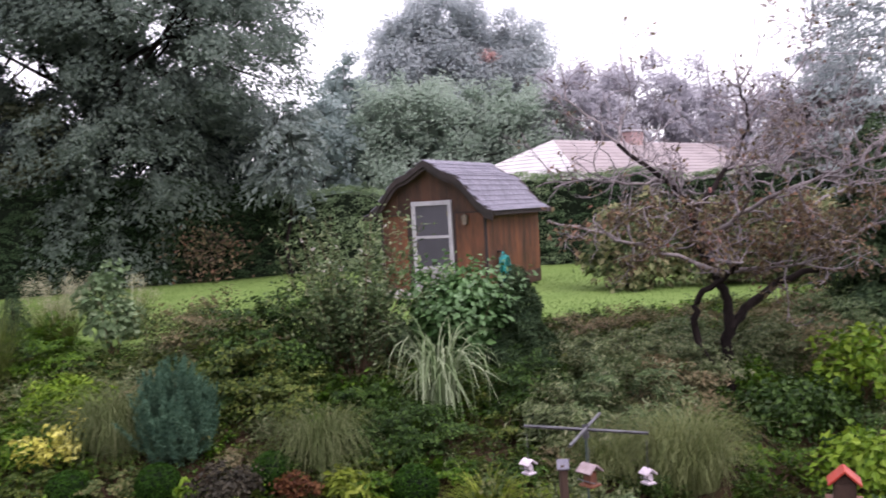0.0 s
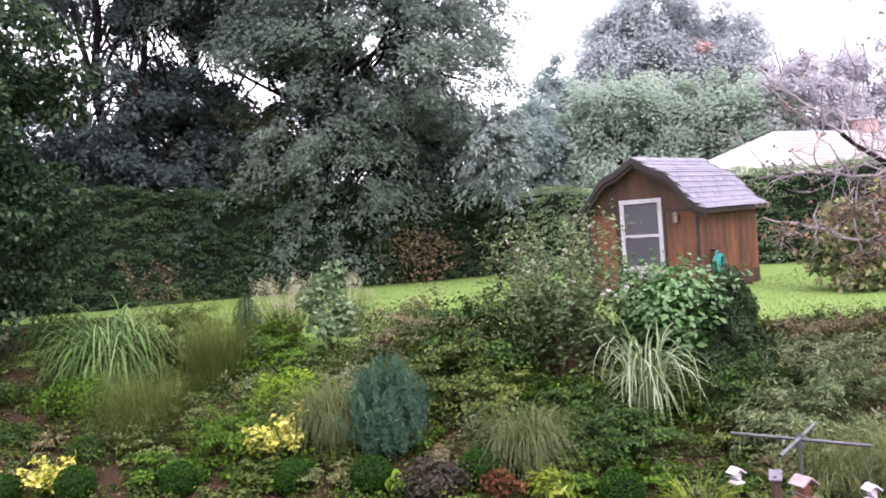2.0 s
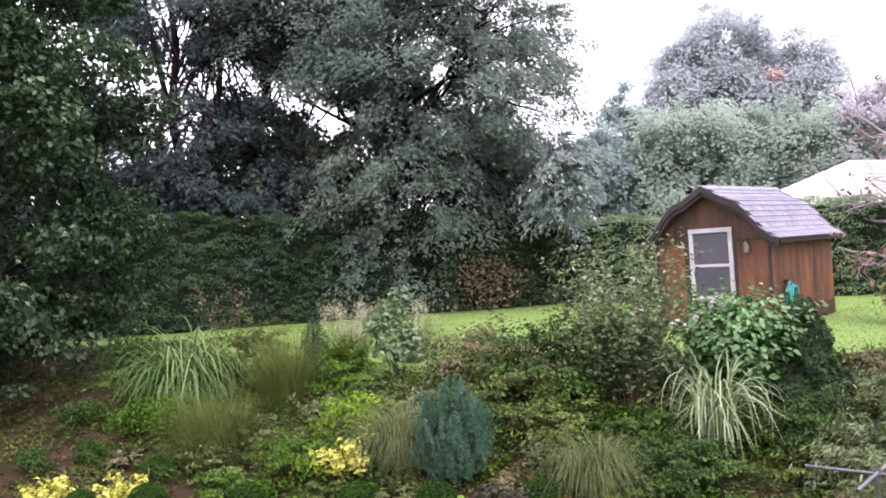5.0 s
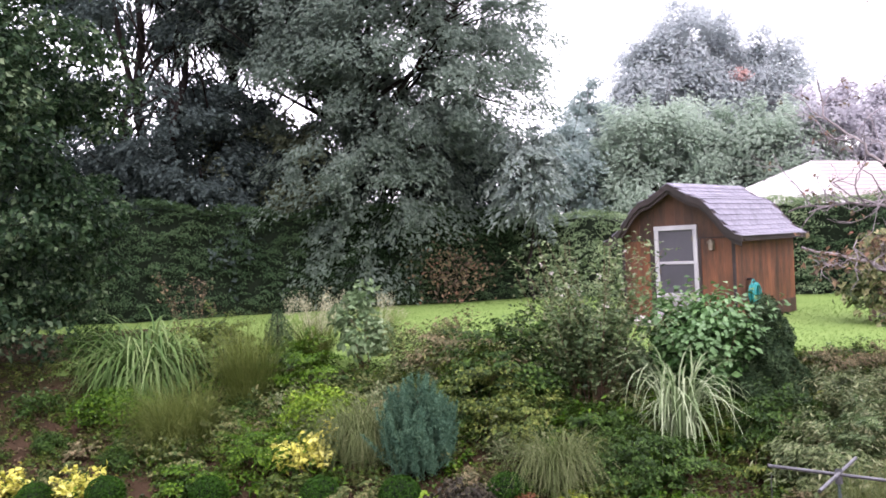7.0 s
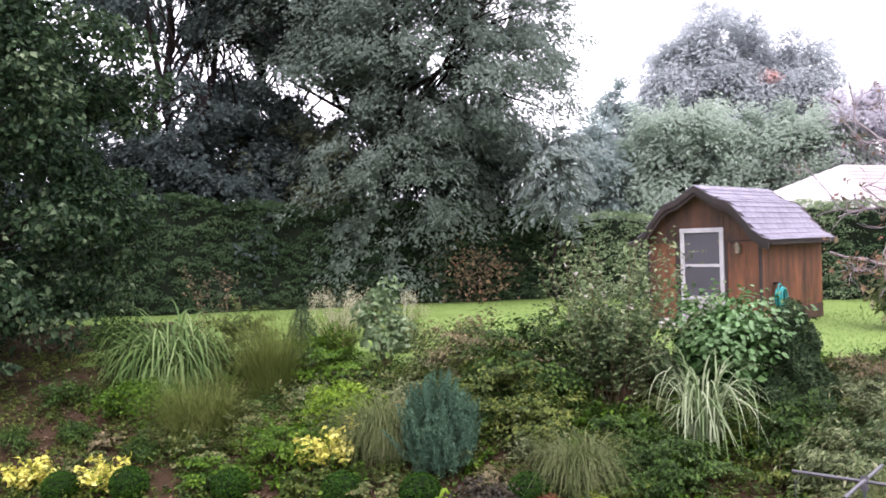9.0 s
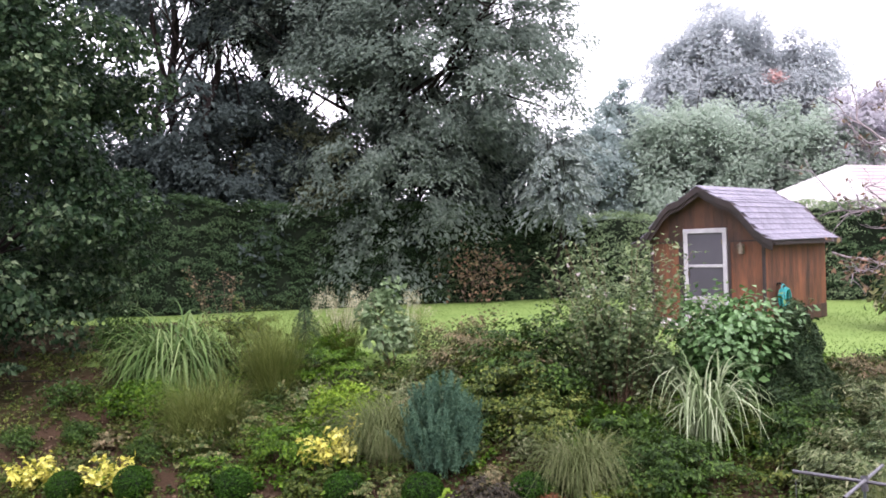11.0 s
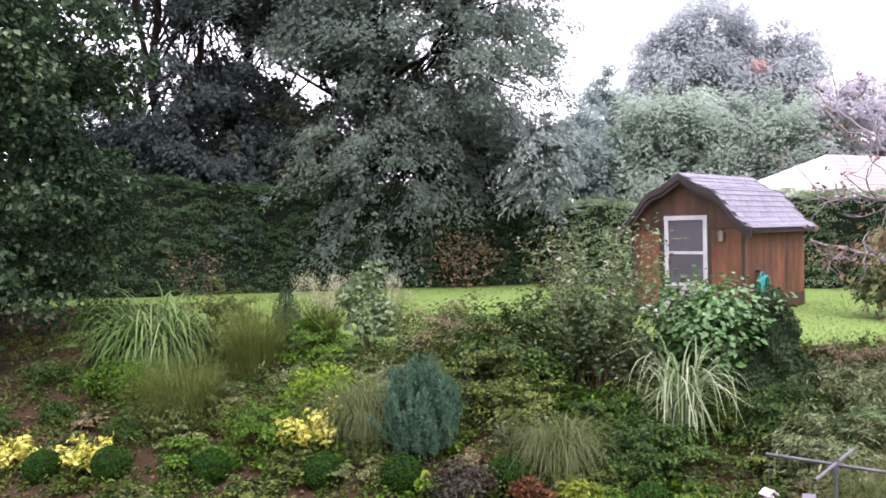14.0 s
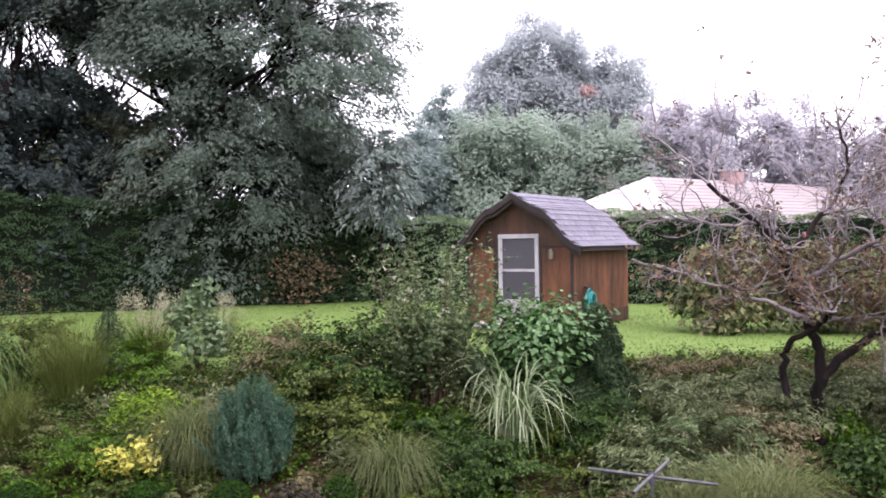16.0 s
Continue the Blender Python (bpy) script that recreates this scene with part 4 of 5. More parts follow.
tree("oak_tree", -2.0, 31.0, "tall oak with a wide dense crown hanging over the hedge", 15, 0.42, [(1.8, -1.2, 8.4, 4.8, 3.8, 7.0, 0.84), (-1.9, -0.8, 10.4, 3.6, 3.0, 2.6, 0.16)], F["oak"], K=700, per=235, spread=0.32,
     leaf_len=0.16, leaf_w=0.08, clump_r=1.05, limbs=44, start=0.2, low=-0.92, shell=0.25, flat=0.8, keep=open_sky)
tree("thin_tree", -8.7, 30.0, "dark tree of several bare stems with an open crown", 14, 0.24, [(0, 0, 11.2, 4.6, 2.6, 3.0, 0.5), (0, 0, 7.8, 3.8, 2.0, 1.6, 0.18), (0.6, 0, 5.2, 3.6, 2.0, 1.9, 0.32)], F["darktree"], K=290, per=165, leaf_len=0.18, leaf_w=0.1,
     clump_r=0.85, limbs=34, start=0.4, flat=0.9, stems=3, keep=open_sky)
tree("thin_tree", -5.6, 31.5, "dark tree with bare lower trunk and thin open crown", 15, 0.2, [(0.3, 0, 11.2, 3.4, 2.6, 2.9, 0.5), (0.5, 0, 7.8, 3.2, 2.0, 1.6, 0.18), (0, 0, 5.3, 3.0, 2.0, 1.9, 0.32)], F["darktree"], K=240, per=165, leaf_len=0.18, leaf_w=0.1,
     clump_r=0.8, limbs=30, start=0.4, flat=0.9, stems=2, keep=open_sky)
for x, y, h, rx, lf in ((-0.8, 30.6, 4.4, 3.6, "darktree"), (-4.2, 30.6, 4.9, 2.6, "under"), (-11.5, 30.0, 4.8, 3.4, "darktree"), (-7.6, 31.0, 4.4, 3.0, "darktree"), (-15.5, 28.5, 6.0, 3.6, "darktree"), (-13.2, 27.6, 5.6, 2.6, "darktree"), (-6.8, 29.6, 3.9, 2.8, "darktree"), (1.9, 31.6, 4.6, 1.9, "darktree")):
    tree("understory_tree", x, y, "low dark broadleaf tree behind the hedge", h + 1, 0.16, (0, 0, h - 1.0, rx, 1.6, h * 0.6), F[lf], K=80, per=150, leaf_len=0.19, leaf_w=0.11, clump_r=0.8, limbs=12, flat=0.8,
         group="low trees behind the hedge", keep=open_sky)
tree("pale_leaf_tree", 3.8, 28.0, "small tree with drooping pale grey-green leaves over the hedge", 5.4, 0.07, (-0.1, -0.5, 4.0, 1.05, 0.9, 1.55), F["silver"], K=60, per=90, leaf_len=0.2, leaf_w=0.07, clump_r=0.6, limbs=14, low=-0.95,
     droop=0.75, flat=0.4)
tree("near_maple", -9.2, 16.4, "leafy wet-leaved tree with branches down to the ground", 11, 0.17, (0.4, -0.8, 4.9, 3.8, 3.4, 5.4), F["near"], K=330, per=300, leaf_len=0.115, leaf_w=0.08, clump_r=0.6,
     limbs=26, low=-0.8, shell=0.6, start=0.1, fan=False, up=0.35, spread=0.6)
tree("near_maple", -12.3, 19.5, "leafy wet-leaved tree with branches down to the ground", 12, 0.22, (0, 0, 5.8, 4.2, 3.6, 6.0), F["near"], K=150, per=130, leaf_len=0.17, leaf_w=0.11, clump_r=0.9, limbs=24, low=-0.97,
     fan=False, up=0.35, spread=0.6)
# foot shrubs, their colour darkened for the crown's shade
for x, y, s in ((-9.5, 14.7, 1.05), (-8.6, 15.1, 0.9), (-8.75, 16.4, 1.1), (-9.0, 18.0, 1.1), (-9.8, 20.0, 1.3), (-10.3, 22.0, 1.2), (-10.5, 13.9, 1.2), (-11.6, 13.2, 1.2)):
    bush("foot_shrub", x, y, "leafy shrub at the foot of the tree, darkened for shade", (1.1 * s, 0.9 * s, 1.5 * s), F["shade"], 4200, 0.085, 0.05, 10, 46, 0.34, group="shrubs under the trees")
# trees beyond the hedge: haze comes from their pale leaf and bark colours
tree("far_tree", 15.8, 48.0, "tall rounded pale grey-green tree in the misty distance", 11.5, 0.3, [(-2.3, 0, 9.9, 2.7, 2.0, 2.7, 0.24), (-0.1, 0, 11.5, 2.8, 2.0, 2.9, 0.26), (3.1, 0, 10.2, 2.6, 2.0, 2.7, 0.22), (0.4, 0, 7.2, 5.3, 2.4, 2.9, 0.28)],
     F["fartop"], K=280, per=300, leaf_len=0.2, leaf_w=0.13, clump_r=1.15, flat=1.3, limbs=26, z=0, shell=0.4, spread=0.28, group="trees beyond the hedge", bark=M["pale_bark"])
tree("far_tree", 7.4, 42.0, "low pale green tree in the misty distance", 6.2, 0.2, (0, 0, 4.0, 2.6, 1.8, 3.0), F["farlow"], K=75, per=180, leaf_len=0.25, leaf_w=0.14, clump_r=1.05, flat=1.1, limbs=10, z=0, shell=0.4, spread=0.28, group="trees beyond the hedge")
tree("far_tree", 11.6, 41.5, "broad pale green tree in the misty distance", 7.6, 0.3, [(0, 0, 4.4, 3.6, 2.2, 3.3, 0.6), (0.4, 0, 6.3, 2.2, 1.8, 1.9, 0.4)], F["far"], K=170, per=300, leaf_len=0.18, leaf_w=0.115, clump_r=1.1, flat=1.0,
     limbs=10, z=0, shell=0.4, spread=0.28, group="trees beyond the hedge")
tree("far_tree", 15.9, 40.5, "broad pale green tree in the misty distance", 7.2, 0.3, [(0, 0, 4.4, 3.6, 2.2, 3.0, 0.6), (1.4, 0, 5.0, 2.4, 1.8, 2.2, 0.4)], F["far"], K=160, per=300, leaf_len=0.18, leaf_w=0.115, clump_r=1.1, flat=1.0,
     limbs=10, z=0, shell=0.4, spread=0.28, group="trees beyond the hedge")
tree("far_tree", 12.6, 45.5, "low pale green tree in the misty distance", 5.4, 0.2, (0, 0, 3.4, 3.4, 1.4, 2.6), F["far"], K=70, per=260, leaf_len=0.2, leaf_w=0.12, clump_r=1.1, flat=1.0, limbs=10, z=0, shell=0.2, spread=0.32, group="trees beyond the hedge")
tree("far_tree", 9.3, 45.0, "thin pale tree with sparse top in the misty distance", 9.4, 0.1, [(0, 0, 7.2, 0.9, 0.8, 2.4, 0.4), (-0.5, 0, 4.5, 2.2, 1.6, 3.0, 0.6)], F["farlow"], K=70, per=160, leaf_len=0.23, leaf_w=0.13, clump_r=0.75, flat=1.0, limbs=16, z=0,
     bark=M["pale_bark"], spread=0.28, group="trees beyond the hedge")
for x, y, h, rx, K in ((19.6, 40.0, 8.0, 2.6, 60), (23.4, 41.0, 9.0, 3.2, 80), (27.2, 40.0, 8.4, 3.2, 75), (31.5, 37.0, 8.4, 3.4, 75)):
    tree("far_tree", x, y, "mauve-tinged thin tree, paled by haze, behind the neighbour house", h, 0.16, (0, 0, h * 0.62, rx, 1.8, h * 0.4), F["farpurple"], K=K, per=190, leaf_len=0.24, leaf_w=0.13, clump_r=1.0, flat=1.1, limbs=26, z=0, shell=0.35,
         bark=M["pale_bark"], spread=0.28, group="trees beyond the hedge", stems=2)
tree("purple_leaf_tree", 18.6, 20.8, "low tree with dull purple-brown leaves beside the hedge", 4.2, 0.12, (0, 0, 3.3, 2.2, 1.6, 1.2), F["plum"], K=50, per=160, leaf_len=0.15, leaf_w=0.08, clump_r=0.7, flat=0.9, limbs=14, z=0)
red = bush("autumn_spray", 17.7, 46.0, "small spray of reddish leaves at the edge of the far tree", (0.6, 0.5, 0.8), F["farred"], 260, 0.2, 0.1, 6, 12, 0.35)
red.location.z = 9.4


def conifer(name, x, y, label, height, radius, leaf, n=6000, leaf_len=0.12, leaf_w=0.035, droop=0.3, z=None, power=0.9, bark=None):
    """A trunk and needles in tiers over a cone."""
    t = thing(name, x, y, label, "conifer", z=z)
    part("trunk", mesh_of("trunk", *tube(bent((0, 0, -0.1), (0, 0, height * 0.96), 5, 0.01), radius * 0.09 + 0.015, 0.01, 7), smooth=True), bark or M["bark"], t)
    h = 1 - rng.uniform(0, 1, n) ** 0.55
    az = rng.uniform(0, 2 * np.pi, n)
    tier = 0.82 + 0.18 * np.sin(h * height * 9 + 2 * np.sin(az * 3))
    r = radius * (1 - h) ** power * (0.45 + 0.55 * rng.uniform(0, 1, n) ** 0.4) * tier * (1 + 0.12 * np.sin(az * 5 + h * 9))
    P = np.stack([r * np.cos(az), r * np.sin(az), 0.03 + h * height], 1)
    o = np.stack([np.cos(az), np.sin(az), 0.35 + 0 * az], 1)
    part("needles", mesh_of("needles", *leaves(P, o, leaf_len, leaf_w, 0.4, droop, 0.5)), leaf, t)
    return t


# the hemlock's pale needle colour holds the haze in front of it
conifer("tall_hemlock", 20.2, 20.2, "tall feathery hemlock, paled by haze, at the side of the lawn", 13.0, 4.6, F["hemlock"], 30000, 0.24, 0.06, z=0, power=0.6)
conifer("arborvitae", 11.2, 11.9, "dark green arborvitae at the side of the lawn", 3.4, 1.15, F["conifer"], 16000, 0.12, 0.045, power=0.5)
conifer("dwarf_spruce", -2.25, 14.8, "small cone-shaped dwarf spruce in the bed", 0.98, 0.46, F["conifer"], 5000, 0.05, 0.016, power=0.65)
conifer("bed_conifer", 4.55, 11.5, "dark conical evergreen behind the large-leaved shrub", 1.5, 0.62, F["conifer"], 12000, 0.075, 0.026, power=0.5)
for x, y, s in ((-5.85, 12.3, 1.0), (-5.1, 12.5, 0.8), (-3.95, 11.75, 0.7)):
    bush("low_evergreen", x, y, "low dark evergreen mound on the bare slope", (0.26 * s, 0.24 * s, 0.42 * s), F["azalea"], 1800, 0.04, 0.016, 6, 22, 0.1, group="low evergreens on the slope")


# ---------------------------------------------------------------- gnarled apple tree
def apple_tree():
    """Gnarled limbs (along the row of the shed, away from the house, up), crooked twigs, and leaves that thin out upwards."""
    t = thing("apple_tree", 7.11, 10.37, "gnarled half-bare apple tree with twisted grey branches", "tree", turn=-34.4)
    tips = []

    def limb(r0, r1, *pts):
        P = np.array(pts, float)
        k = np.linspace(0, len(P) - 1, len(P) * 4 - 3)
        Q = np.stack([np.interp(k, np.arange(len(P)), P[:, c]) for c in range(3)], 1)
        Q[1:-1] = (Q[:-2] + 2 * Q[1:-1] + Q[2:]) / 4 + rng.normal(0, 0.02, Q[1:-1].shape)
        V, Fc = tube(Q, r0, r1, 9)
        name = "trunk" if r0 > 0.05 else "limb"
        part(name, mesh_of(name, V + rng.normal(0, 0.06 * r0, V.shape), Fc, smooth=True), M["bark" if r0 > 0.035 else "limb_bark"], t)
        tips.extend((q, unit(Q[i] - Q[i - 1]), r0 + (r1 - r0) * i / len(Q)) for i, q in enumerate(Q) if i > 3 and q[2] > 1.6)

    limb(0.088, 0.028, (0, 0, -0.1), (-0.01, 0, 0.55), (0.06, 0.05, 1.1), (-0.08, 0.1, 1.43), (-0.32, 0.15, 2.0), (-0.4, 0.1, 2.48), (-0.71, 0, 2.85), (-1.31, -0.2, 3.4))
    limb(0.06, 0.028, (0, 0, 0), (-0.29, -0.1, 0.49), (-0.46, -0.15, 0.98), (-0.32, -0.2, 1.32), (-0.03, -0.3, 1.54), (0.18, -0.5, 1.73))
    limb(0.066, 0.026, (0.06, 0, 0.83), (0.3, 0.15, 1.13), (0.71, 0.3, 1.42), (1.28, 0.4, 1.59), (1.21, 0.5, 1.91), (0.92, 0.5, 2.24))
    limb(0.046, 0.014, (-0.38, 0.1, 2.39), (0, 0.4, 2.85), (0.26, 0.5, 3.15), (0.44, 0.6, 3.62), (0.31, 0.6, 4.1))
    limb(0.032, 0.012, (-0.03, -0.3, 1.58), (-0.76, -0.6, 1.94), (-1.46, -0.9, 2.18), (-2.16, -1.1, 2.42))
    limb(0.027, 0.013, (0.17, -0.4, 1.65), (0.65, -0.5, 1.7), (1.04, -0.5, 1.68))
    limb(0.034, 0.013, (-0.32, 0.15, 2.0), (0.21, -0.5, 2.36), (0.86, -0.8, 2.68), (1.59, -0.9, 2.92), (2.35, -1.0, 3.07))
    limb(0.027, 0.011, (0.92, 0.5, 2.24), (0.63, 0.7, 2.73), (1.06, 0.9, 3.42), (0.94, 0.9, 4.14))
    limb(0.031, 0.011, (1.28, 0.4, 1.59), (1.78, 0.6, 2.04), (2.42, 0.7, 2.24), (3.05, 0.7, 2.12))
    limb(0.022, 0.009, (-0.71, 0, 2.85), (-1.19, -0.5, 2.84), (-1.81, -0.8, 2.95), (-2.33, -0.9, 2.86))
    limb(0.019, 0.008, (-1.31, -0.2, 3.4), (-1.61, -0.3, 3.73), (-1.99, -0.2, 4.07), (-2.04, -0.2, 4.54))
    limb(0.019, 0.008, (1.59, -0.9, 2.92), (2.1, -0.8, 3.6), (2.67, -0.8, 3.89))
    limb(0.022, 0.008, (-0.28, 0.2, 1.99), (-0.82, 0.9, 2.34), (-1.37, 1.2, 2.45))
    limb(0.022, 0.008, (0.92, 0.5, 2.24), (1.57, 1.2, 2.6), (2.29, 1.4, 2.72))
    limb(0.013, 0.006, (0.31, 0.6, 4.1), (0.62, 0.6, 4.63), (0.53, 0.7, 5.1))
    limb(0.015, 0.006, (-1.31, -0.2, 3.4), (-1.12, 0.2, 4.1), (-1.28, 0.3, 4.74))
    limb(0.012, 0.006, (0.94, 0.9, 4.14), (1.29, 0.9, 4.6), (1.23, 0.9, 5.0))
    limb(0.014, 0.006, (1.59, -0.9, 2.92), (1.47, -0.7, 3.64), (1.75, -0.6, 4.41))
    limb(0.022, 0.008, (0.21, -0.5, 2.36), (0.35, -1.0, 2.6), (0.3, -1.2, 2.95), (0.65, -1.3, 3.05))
    for x, y, z, r in ((-0.40, 0.06, 2.36, 0.034), (-0.14, 0.26, 2.7, 0.028)):
        bm = bmesh.new()
        bmesh.ops.create_icosphere(bm, subdivisions=2, radius=r, matrix=Matrix.Translation((x, y - 0.02, z)) @ Matrix.Diagonal((0.8, 0.8, 1.5, 1)))
        part("pruning_scar", bm, M["scar"], t, "reddish pruned scar")
    twigs, ends = [], []

    def grow(p, d, length, r, depth):
        n = 5 if depth < 2 else 3
        P = [p]
        for k in range(n):
            d = unit(d + rng.normal(0, 0.34, 3) + np.array([0, 0, 0.05]))
            P.append(P[-1] + d * length / n)
        twigs.append(tube(P, r, r * 0.5, 4 if depth == 0 else 3))
        ends.extend(P[2:])
        if depth < 2:
            for k in range(3 if depth == 0 else 2):
                i = rng.integers(2, n + 1)
                grow(P[i], unit(d + rng.normal(0, 0.75, 3)), length * rng.uniform(0.45, 0.75), r * 0.6, depth + 1)
    for k in rng.integers(0, len(tips), 270):
        q, d, r = tips[k]
        if q[0] < -1.7 and rng.uniform() < 0.8 or q[2] > 3.0 and rng.uniform() < 0.2 or q[0] > 1.6 and rng.uniform() < 0.4:
            continue
        side = unit(rng.normal(0, 1, 3) + np.array([0, 0, 0.45]))
        grow(q, unit(side + 0.5 * d), rng.uniform(0.35, 0.85), min(0.017, r * 0.7), 0)
    part("fine_growth", mesh_of("fine_growth", *join(*twigs)), M["grey_bark"], t, "crooked grey twigs", "stuff")
    E = np.array(ends)
    low = E[(E[:, 2] < 2.6)]
    P, off = clumps(low[rng.permutation(len(low))[:1200]], 5, 0.14)
    part("leaves", mesh_of("leaves", *leaves(P, off, 0.075, 0.042)), F["apple"], t, "sparse fading brown and yellow leaves")
    high = E[(E[:, 2] > 2.6)]
    P, off = clumps(high[rng.permutation(len(high))[:420]], 3, 0.07)
    part("leaves", mesh_of("leaves", *leaves(P, off, 0.065, 0.036)), F["apple"], t, "scattered dull leaves on the upper twigs")
    return t


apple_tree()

# ---------------------------------------------------------------- the bed
spray_bush("flowering_shrub", 2.3, 11.85, "tall loose multi-stemmed shrub with small dull leaves", 66, 0.2, 2.2, F["rose"], 135, 0.075, 0.042, (62, 88), (-5, 34), stem_r=0.0105, start=0.36, width=0.09, stems=22)


def large_leaf_shrub():
    t = thing("large_leaf_shrub", 3.8, 11.75, "dense shrub with large fresh green leaves", "shrub")
    P, out, path = sprays(110, 0.46, 1.42, (68, 89), (-4, 26), 34, 0.2, 0.06, z0=0.1)
    out = out * 0.5 + unit(P - [0, 0, 0.4]) * 0.6 + np.array([0, 0, -0.25])
    for q in path[:12]:
        part("stem", mesh_of("stem", *tube(q, 0.01, 0.003, 5)), M["twig"], t)
    far = np.linalg.norm((P - [0, 0, 0.5]) / [0.6, 0.6, 1.0], axis=1) + 0.75 * (unit(P - [0, 0, 0.6]) @ [-0.3, -0.9, 0.2]) + rng.uniform(0, 0.2, len(P))
    order = np.argsort(-far)
    inner = order[290:]
    C, d = ellipsoid(2400, (0.64, 0.55, 0.6), 0.4, -0.9)
    pin, oin = np.concatenate([P[inner], C + [0, 0, 0.75]]), np.concatenate([out[inner], d + [0, 0, -0.2]])
    part("inner_leaves", mesh_of("inner_leaves", *leaves(pin, oin, 0.11, 0.075, 1.0, 0.3)), F["big"], t, "", "stuff")
    lm = mesh_of("leaf", np.array([(0, 0, 0), (0.03, 0.035, 0.008), (0.045, 0.08, 0.004), (0, 0.145, -0.02), (-0.045, 0.08, 0.004), (-0.03, 0.035, 0.008), (0, 0.07, -0.008)]),
                 [(0, 1, 6), (1, 2, 6), (2, 3, 6), (3, 4, 6), (4, 5, 6), (5, 0, 6)], True)
    for k in order[:290]:
        ob = part("leaf", lm, F["big_single"], t)
        d = Vector(out[k]) + Vector((P[k][0], P[k][1], 0)) * 1.2
        ob.matrix_basis = Matrix.Translation(P[k]) @ Matrix.Rotation(math.atan2(-d.x, d.y), 4, "Z") @ pose(0, 0, 0, rng.normal(-14, 20), rng.normal(0, 22)) @ Matrix.Scale(rng.uniform(0.5, 0.88), 4)


large_leaf_shrub()
grass_clump("variegated_grass", 3.15, 10.75, "arching clump of pale striped ornamental grass", 170, 0.2, 1.28, 0.028, F["fountain"], lean=(72, 89.5), droop=(90, 176), seg=12, fold=(0.3, 0.85), vary=0.5, stray=1.0)
grass_clump("olive_grass", 1.55, 10.1, "low olive tussock of fine grass", 1000, 0.22, 0.92, 0.009, F["softgrass"], lean=(52, 89), droop=(90, 178), fold=(0.25, 0.8), stray=1.0, vary=0.45)


def juniper():
    t = thing("blue_juniper", -0.03, 10.77, "upright feathery blue-green juniper shrub", "shrub")
    part("trunk", mesh_of("trunk", *tube([(0, 0, -0.05), (0, 0, 0.5), (0.02, 0, 0.9)], 0.03, 0.01, 6)), M["twig"], t)
    k, per = 230, 130
    u, az = rng.uniform(0, 1, k) ** 0.55, rng.uniform(0, 2 * np.pi, k)
    h = rng.uniform(0, 1, k) * (1 - 0.55 * u ** 2)
    r = 0.41 * u * (0.72 + 0.28 * np.sin(np.pi * np.clip(0.15 + h, 0, 1)))
    c = np.stack([r * np.cos(az), r * np.sin(az), 0.03 + h * 0.9], 1)
    way = unit(np.stack([np.cos(az) * 0.22, np.sin(az) * 0.22, 1 + 0 * az], 1) + rng.normal(0, 0.1, (k, 3)))
    s = rng.uniform(0, 1, (k, per, 1))
    L = rng.uniform(0.25, 0.52, (k, 1, 1))
    P = c[:, None] + way[:, None] * s * L + rng.normal(0, 0.022, (k, per, 3)) * (1.15 - s)
    out = way[:, None] * 2.5 + rng.normal(0, 0.35, (k, per, 3))
    part("foliage", mesh_of("foliage", *leaves(P.reshape(-1, 3), out.reshape(-1, 3), 0.075, 0.011, 0.0, -0.9, 0.5)), F["juniper"], t)


juniper()
maiden = grass_clump("maiden_grass", -4.3, 14.55, "large arching clump of green and white grass", 420, 0.45, 1.5, 0.036, F["misc"], lean=(46, 89), droop=(85, 170), seg=11, fold=(0.2, 0.8), vary=0.5, stray=0.9)
part("skirt", mesh_of("skirt", *blades(480, 0.55, 1.0, 0.032, (30, 86), (80, 165), 9, 0.45, fold=(0.15, 0.7))), F["misc"], maiden, "lower tier of drooping blades", "stuff")
grass_clump("straw_grass", -2.5, 13.35, "upright straw-tinted clump of fine grass", 1700, 0.32, 1.1, 0.005, F["tuft"], lean=(68, 89), droop=(5, 95), vary=0.45, stray=2.5)
grass_clump("straw_grass", -3.3, 12.45, "soft rounded tussock of olive grass", 3000, 0.46, 0.85, 0.005, F["tuft"], lean=(45, 89), droop=(30, 140), vary=0.45, stray=1.6)
grass_clump("plume_grass", -1.7, 15.2, "pale grass with airy seed plumes", 700, 0.2, 0.85, 0.008, F["tuft"], plumes=34, lean=(45, 88), droop=(20, 80))
grass_clump("plume_grass", -0.6, 15.6, "pale grass with airy seed plumes", 300, 0.12, 0.8, 0.008, F["tuft"], plumes=12, lean=(60, 88), droop=(10, 50))
def golden(x, y, s):
    """Bright leaves in tiers at the ends of short upright shoots, with greener ones inside."""
    t = thing("golden_euonymus", x, y, "small bright yellow variegated shrub", "shrub", "golden shrubs in the bed")
    P, out, path = sprays(30, 0.24 * s, 0.52 * s, (55, 89), (-5, 30), 18, 0.4, 0.03)
    for q in path[:10]:
        part("stem", mesh_of("stem", *tube(q, 0.006, 0.002, 5)), M["twig"], t)
    part("foliage", mesh_of("foliage", *leaves(P, out, 0.085, 0.05, 0.9, 0.1)), F["gold"], t)
    Q, o2, _ = sprays(20, 0.12 * s, 0.42 * s, (30, 85), (0, 60), 14, 0.2, 0.03)
    part("inner_leaves", mesh_of("inner_leaves", *leaves(Q, o2, 0.06, 0.035, 0.9, 0.1)), F["fern"], t, "green inner leaves", "stuff")


for x, y, s in ((-1.4, 11.12, 1.1), (-4.15, 11.12, 0.84), (-5.25, 11.36, 0.74)):
    golden(x, y, s)


